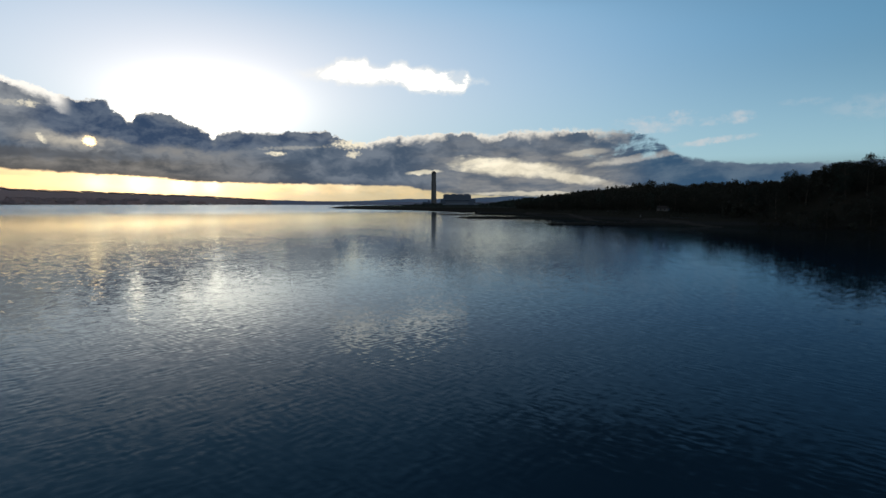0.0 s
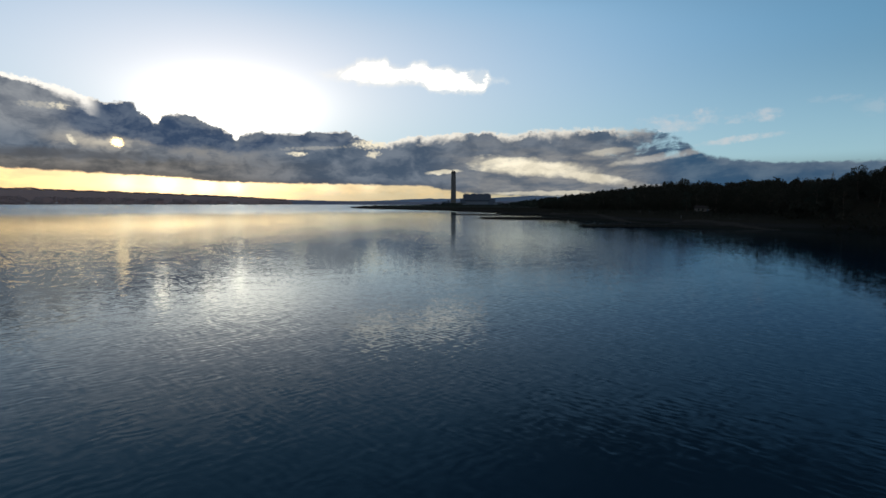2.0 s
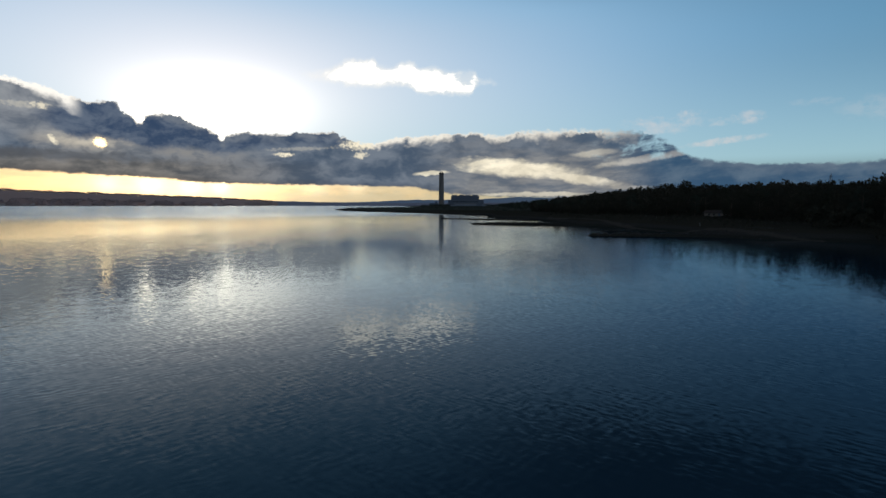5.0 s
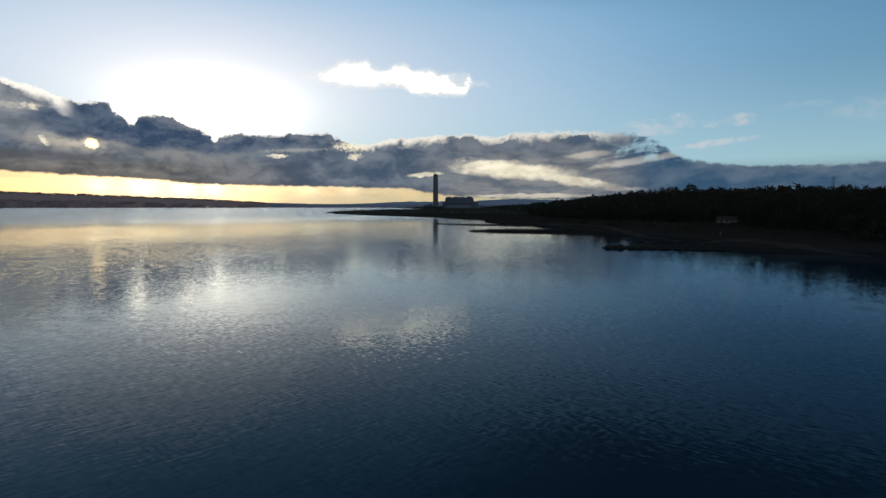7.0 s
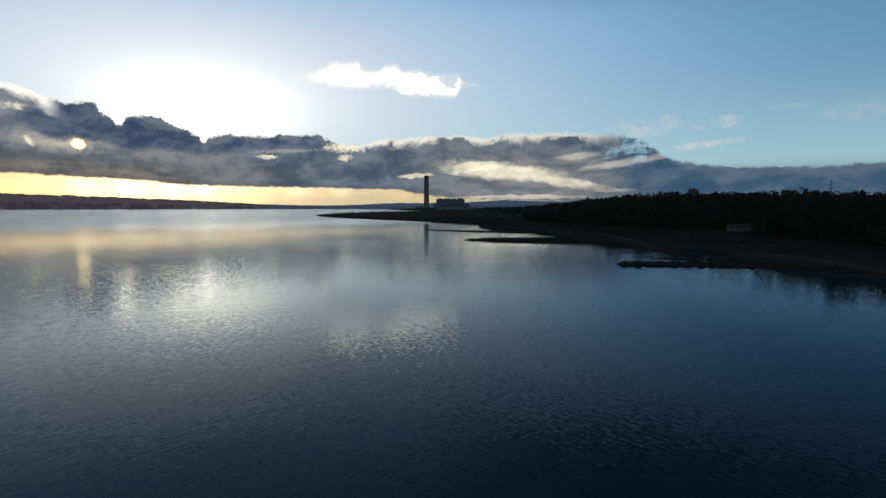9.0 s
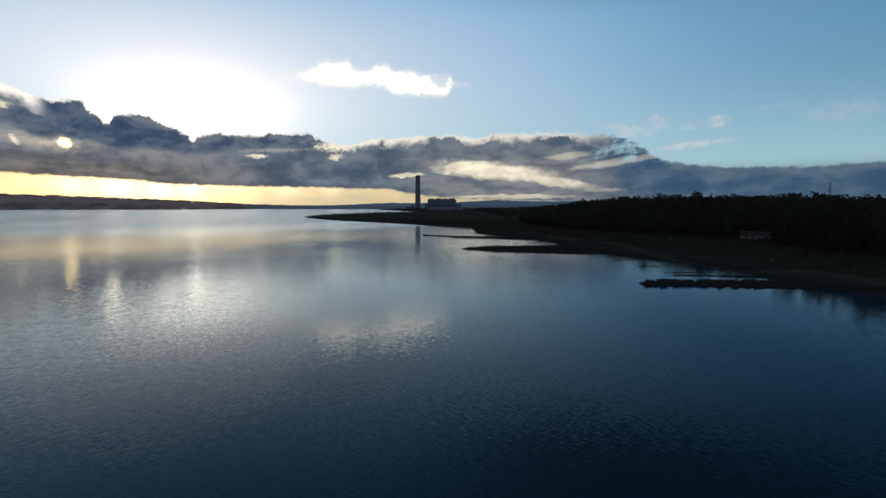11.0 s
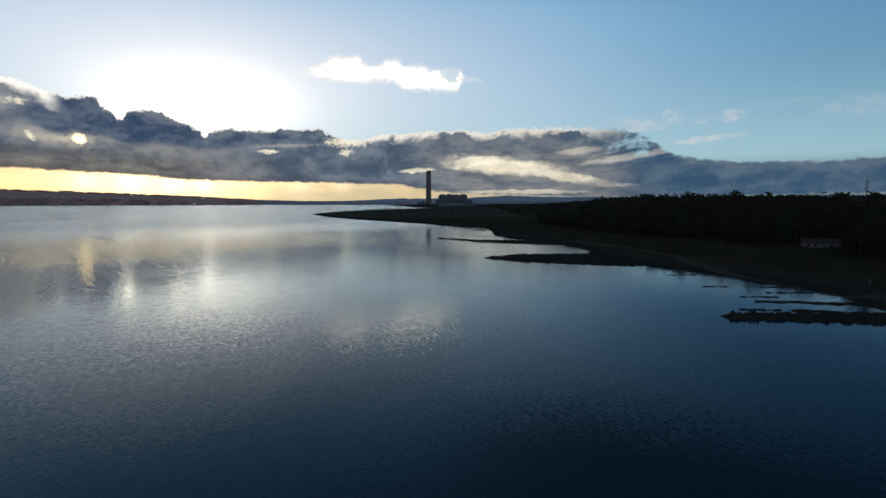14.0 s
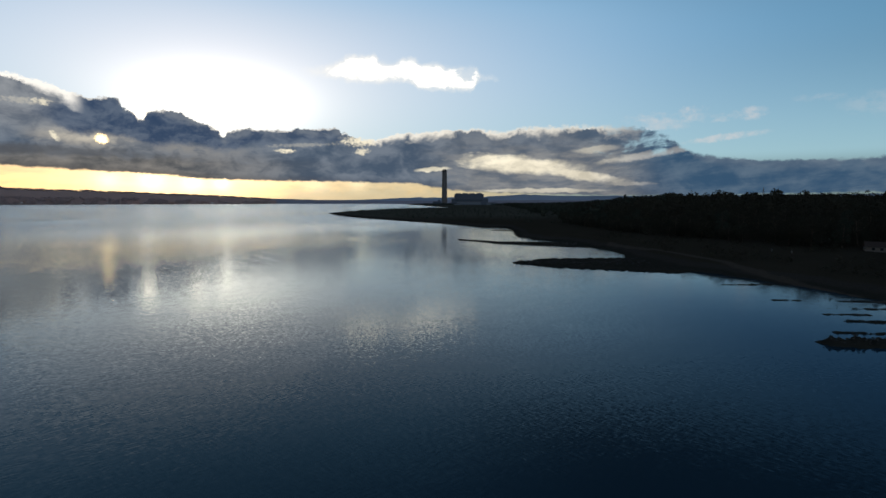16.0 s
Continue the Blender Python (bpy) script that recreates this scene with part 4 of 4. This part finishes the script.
def far_shore_woods():
    """Woods along the water and on the crest of the far shore."""
    rng = np.random.RandomState(31)
    crowns = [crown_arrays(rng, 1.0, 0.45, 9, 34, 0.16, 0.05) for _ in range(8)]
    out = []
    for i in range(2600):
        b = -46 + 28.5 * rng.rand()
        crest = i % 2
        v = 0.70 + 0.12 * rng.rand() if crest else 0.02 + 0.22 * rng.rand() ** 1.5
        if not crest and noise.noise((b * 0.9, v * 4, 9)) < -0.12:
            continue
        p = ridge_point(b, v, *FAR_SHORE)
        tall = (7 + 6 * rng.rand()) * (1.0 if crest else 1.25)
        out.append(crowns[rng.randint(8)] * np.array((1.5, 1.5, 1.0)) * tall + np.array(p))
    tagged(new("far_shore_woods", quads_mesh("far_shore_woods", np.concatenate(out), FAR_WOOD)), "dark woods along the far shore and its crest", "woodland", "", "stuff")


far_shore_woods()
mid = tree_spots(26000, lambda X, Y: (X > wood_edge(Y) + 40) & (X < wood_edge(Y) + 260), 60, 560, -100, 900, 7.0, 6)
joined_wood("woodland", "dense dark autumn wood covering the hill", mid, 7.5 + 6.5 * np.random.RandomState(1).rand(len(mid)) ** 1.5, 300, 0.05, LEAF, 21)
under = tree_spots(24000, lambda X, Y: (X > wood_edge(Y) - np.interp(Y, (230, 280), (4, -1))) & (X < wood_edge(Y) + 52) & clear_of_house(X, Y), 40, 330, 40, 640, 3.9, 16)
joined_wood("understorey", "thick dark undergrowth and young trees in the wood", under, 3.5 + 4.0 * np.random.RandomState(6).rand(len(under)), 130, 0.07, LEAF, 26)
far = tree_spots(16000, lambda X, Y: (X > wood_edge(Y) + 10) & (inland(X, Y) > 25), 60, 1500, 640, 2700, 13.0, 7)
joined_wood("far_woodland", "distant dark wood behind the shore", far, 9 + 5 * np.random.RandomState(2).rand(len(far)), 70, 0.12, PINE, 22)
scrub = tree_spots(9000, lambda X, Y: (inland(X, Y) > 14) & (X < wood_edge(Y) + 5) & clear_of_house(X, Y) & (rumple(X, Y, 30, 9) > 0.25), 60, 160, 180, 460, 2.6, 8)
joined_wood("scrub", "low gorse and bramble scrub on the shore bank", scrub, 0.9 + 1.5 * np.random.RandomState(3).rand(len(scrub)), 60, 0.11, LEAF, 23)
spit_scrub = tree_spots(6000, lambda X, Y: (inland(X, Y) > 12) & (rumple(X, Y, 90, 10) > -0.2), -220, 160, 600, 2100, 9.0, 9)
joined_wood("spit_scrub", "low dark scrub on the flat spit", spit_scrub, 1.2 + 2.2 * np.random.RandomState(4).rand(len(spit_scrub)), 50, 0.12, PINE, 24)
plant = tree_spots(2500, lambda X, Y: (inland(X, Y) > 20) & ((X < 40) | (X > 235)) & ((Y < 2900) | (np.abs(X - 75) > 170)), -120, 700, 2400, 3300, 16.0, 12)
joined_wood("station_trees", "dark trees round the power station", plant, 6 + 5 * np.random.RandomState(5).rand(len(plant)), 40, 0.14, PINE, 25)

# ---- the shore ----


def cottage():
    x, y = 152, 340
    z = land_height(x, y) - 0.5
    h = thing("cottage", pose(x, y, z, 0, 0, -33), "low pale cottage with a reddish tiled roof by the wood", "house")
    part("wall", box(-6.4, 6.4, -3, 3, -0.8, 2.1), WALL_PALE, h)
    bm = bmesh.new()
    a = [bm.verts.new(q) for q in ((-6.7, -3.4, 2.0), (6.7, -3.4, 2.0), (6.7, 3.4, 2.0), (-6.7, 3.4, 2.0), (-6.5, 0, 3.8), (6.5, 0, 3.8))]
    for f in ((0, 1, 5, 4), (2, 3, 4, 5), (0, 4, 3), (1, 2, 5), (3, 2, 1, 0)):
        bm.faces.new([a[i] for i in f])
    part("roof", bm, ROOF_TILE, h, "dull reddish roof")
    part("gutter", box(-6.7, 6.7, -3.52, -3.4, 1.93, 2.05), SLATE, h)
    for wx in (-4, -1.6, 3.6):
        w = part("window", box(wx - 0.45, wx + 0.45, -3.06, -2.9, 0.8, 1.7), GLASS, h)
        part("sill", box(wx - 0.55, wx + 0.55, -3.16, -3.0, 0.7, 0.8), WALL_PALE, w)
    part("door", box(0.6, 1.5, -3.06, -2.9, -0.2, 1.85), CLADDING, h)


cottage()


def marker_post(x, y, h):
    z = land_height(x, y)
    p = thing("marker_post", pose(x, y, z), "short weathered pale painted marker post in the grass", "post", "marker posts")
    part("post", box(-0.16, 0.16, -0.16, 0.16, -0.4, h, 0.03), POST_PAINT, p)
    part("cap", lathe(((0.24, h), (0.26, h + 0.1), (0.02, h + 0.22)), 8), POST_PAINT, p)


for x, y, h in ((115.8, 349.3, 0.8), (119.1, 342.6, 0.7), (101, 256, 1.0)):
    marker_post(x, y, h)


def pylon(x, y, top, turn):
    z = land_height(x, y) - 0.3
    tall = top - z
    p = thing("pylon", pose(x, y, z, 0, 0, turn), "steel lattice electricity pylon above the trees", "pylon", "pylons")
    w0, w1 = tall * 0.032, tall * 0.010
    waist = tall * 0.62
    width = lambda h: w0 + (w1 * 1.6 - w0) * h / waist if h < waist else w1 * 1.6 + (w1 * 0.3 - w1 * 1.6) * (h - waist) / (tall - waist)
    corner = lambda h, i: Vector((width(h) * (1, 1, -1, -1)[i], width(h) * (1, -1, -1, 1)[i], h))
    for i in range(4):
        bm = tube(bmesh.new(), corner(0, i), corner(waist, i), 0.13, 0.10, 4)
        part("leg", tube(bm, corner(waist, i), corner(tall, i), 0.13, 0.1, 4), STEEL, p)
    bm, h = bmesh.new(), 0.0
    while h < tall * 0.95:
        g = min(h + max(width(h) * 1.7, 1.6), tall)
        for i in range(4):
            tube(bm, corner(h, i), corner(g, (i + 1) % 4), 0.07, 0.07, 3)
            tube(bm, corner(h, (i + 1) % 4), corner(g, i), 0.07, 0.07, 3)
        h = g
    part("bracing", bm, STEEL, p)
    for f, ln in ((0.66, 0.06), (0.78, 0.075), (0.90, 0.05)):
        for s in (-1, 1):
            c = tall * f
            bm = tube(bmesh.new(), (0, -width(c), c), (s * tall * ln, 0, c + 0.5), 0.12, 0.07, 4)
            tube(bm, (0, width(c), c), (s * tall * ln, 0, c + 0.5), 0.12, 0.07, 4)
            tube(bm, (0, 0, c + tall * 0.045), (s * tall * ln, 0, c + 0.5), 0.1, 0.06, 4)
            arm = part("cross_arm", bm, STEEL, p)
            part("insulator", lathe(((0.08, c - 2.2), (0.2, c - 2.0), (0.2, c), (0.08, c + 0.4)), 6), GLASS, arm).location = (s * tall * ln, 0, 0)


for x, y, top, turn in ((507, 1002, 47, 20), (494, 721, 52, 8), (545, 1330, 50, 14), (470, 440, 50, 5)):
    pylon(x, y, top, turn)



def power_line(points, arm, sag):
    """A conductor strung from pylon to pylon."""
    bm = bmesh.new()
    for (x0, y0, z0), (x1, y1, z1) in zip(points, points[1:]):
        last = None
        for i in range(13):
            t = i / 12
            q = (x0 + (x1 - x0) * t + arm, y0 + (y1 - y0) * t, z0 + (z1 - z0) * t - sag * 4 * t * (1 - t))
            if last:
                tube(bm, last, q, 0.02, 0.02, 3)
            last = q
    me = bpy.data.meshes.new("power_line")
    bm.to_mesh(me)
    bm.free()
    me.materials.append(STEEL)
    tagged(new("power_line", me), "thin overhead power line strung between pylons", "power line", "power lines")


for arm, drop in ((-2.7, 15), (2.7, 15), (-3.4, 9.5), (3.4, 9.5), (-2.2, 4.5), (2.2, 4.5)):
    power_line([(470, 440, 50 - drop), (494, 721, 52 - drop), (507, 1002, 47 - drop), (545, 1330, 50 - drop)], arm, 6)

# ---- stones ----


def stone_mesh(seed):
    """A rough boulder about one metre across."""
    bm = bmesh.new()
    bmesh.ops.create_icosphere(bm, subdivisions=1, radius=0.5)
    rng = np.random.RandomState(seed)
    for v in bm.verts:
        v.co *= 0.75 + 0.5 * rng.rand()
        v.co.z *= 0.7
    me = bpy.data.meshes.new("stone")
    bm.to_mesh(me)
    bm.free()
    me.materials.append(ROCK)
    return me


STONES = [stone_mesh(i) for i in range(8)]


def stone_groyne():
    rng = np.random.RandomState(3)
    g = thing("stone_groyne", pose(51, 229, 0), "low groyne of dark weed-covered boulders running into the water", "groyne")
    u = rng.rand(298) ** 1.2
    X = 50.8 + u * 40
    Y = 231.3 - 2.4 * u + rng.uniform(-1, 1, 298) * (1.6 + 1.3 * np.minimum(u * 2, 1))
    for x, y, z in zip(X, Y, np.maximum(height(X, Y), -0.1)):
        s = 0.28 + 0.32 * rng.rand() ** 2
        o = part("stone", STONES[rng.randint(8)], ROCK, g)
        o.location = (x - 51, y - 229, z + 0.1 * s)
        o.rotation_euler = (rng.rand() * 0.6, rng.rand() * 0.6, rng.rand() * 6.3)
        o.scale = (s, s * (0.7 + 0.5 * rng.rand()), s * 0.8)


stone_groyne()


def reef_stones():
    """Weedy stones strewn over the other reefs, too many to count."""
    rng = np.random.RandomState(4)
    verts, faces = [], []
    shapes = [(np.array([v.co[:] for v in m.vertices]), [tuple(p.vertices) for p in m.polygons]) for m in STONES]
    for x0, y0, x1, y1, w0, w1, h in REEFS:
        area = math.hypot(x1 - x0, y1 - y0) * (w0 + w1)
        n = int(min(420, 12 + area * 1.2))
        u = rng.rand(n)
        w = w0 + (w1 - w0) * u
        dx, dy = x1 - x0, y1 - y0
        ln = math.hypot(dx, dy)
        off = rng.normal(size=n) * w * 0.55
        X, Y = x0 + dx * u - dy / ln * off, y0 + dy * u + dx / ln * off
        for x, y, z in zip(X, Y, height(X, Y)):
            if z < -0.15:
                continue
            s = (0.16 + 0.36 * rng.rand() ** 2) * (1.0 if y < 330 else 1.8)
            a = rng.rand() * 6.3
            co, fs = shapes[rng.randint(8)]
            p = co * np.array((s, s * 0.8, s * 0.7))
            p = np.stack([p[:, 0] * math.cos(a) - p[:, 1] * math.sin(a) + x, p[:, 0] * math.sin(a) + p[:, 1] * math.cos(a) + y, p[:, 2] + z + 0.05], -1)
            k = len(verts)
            verts.extend(p.tolist())
            faces.extend(tuple(v + k for v in f) for f in fs)
    tagged(new("reef_stones", mesh_of("reef_stones", verts, faces, ROCK)), "dark weedy stones on the tidal reefs", "stones", "", "stuff")


reef_stones()
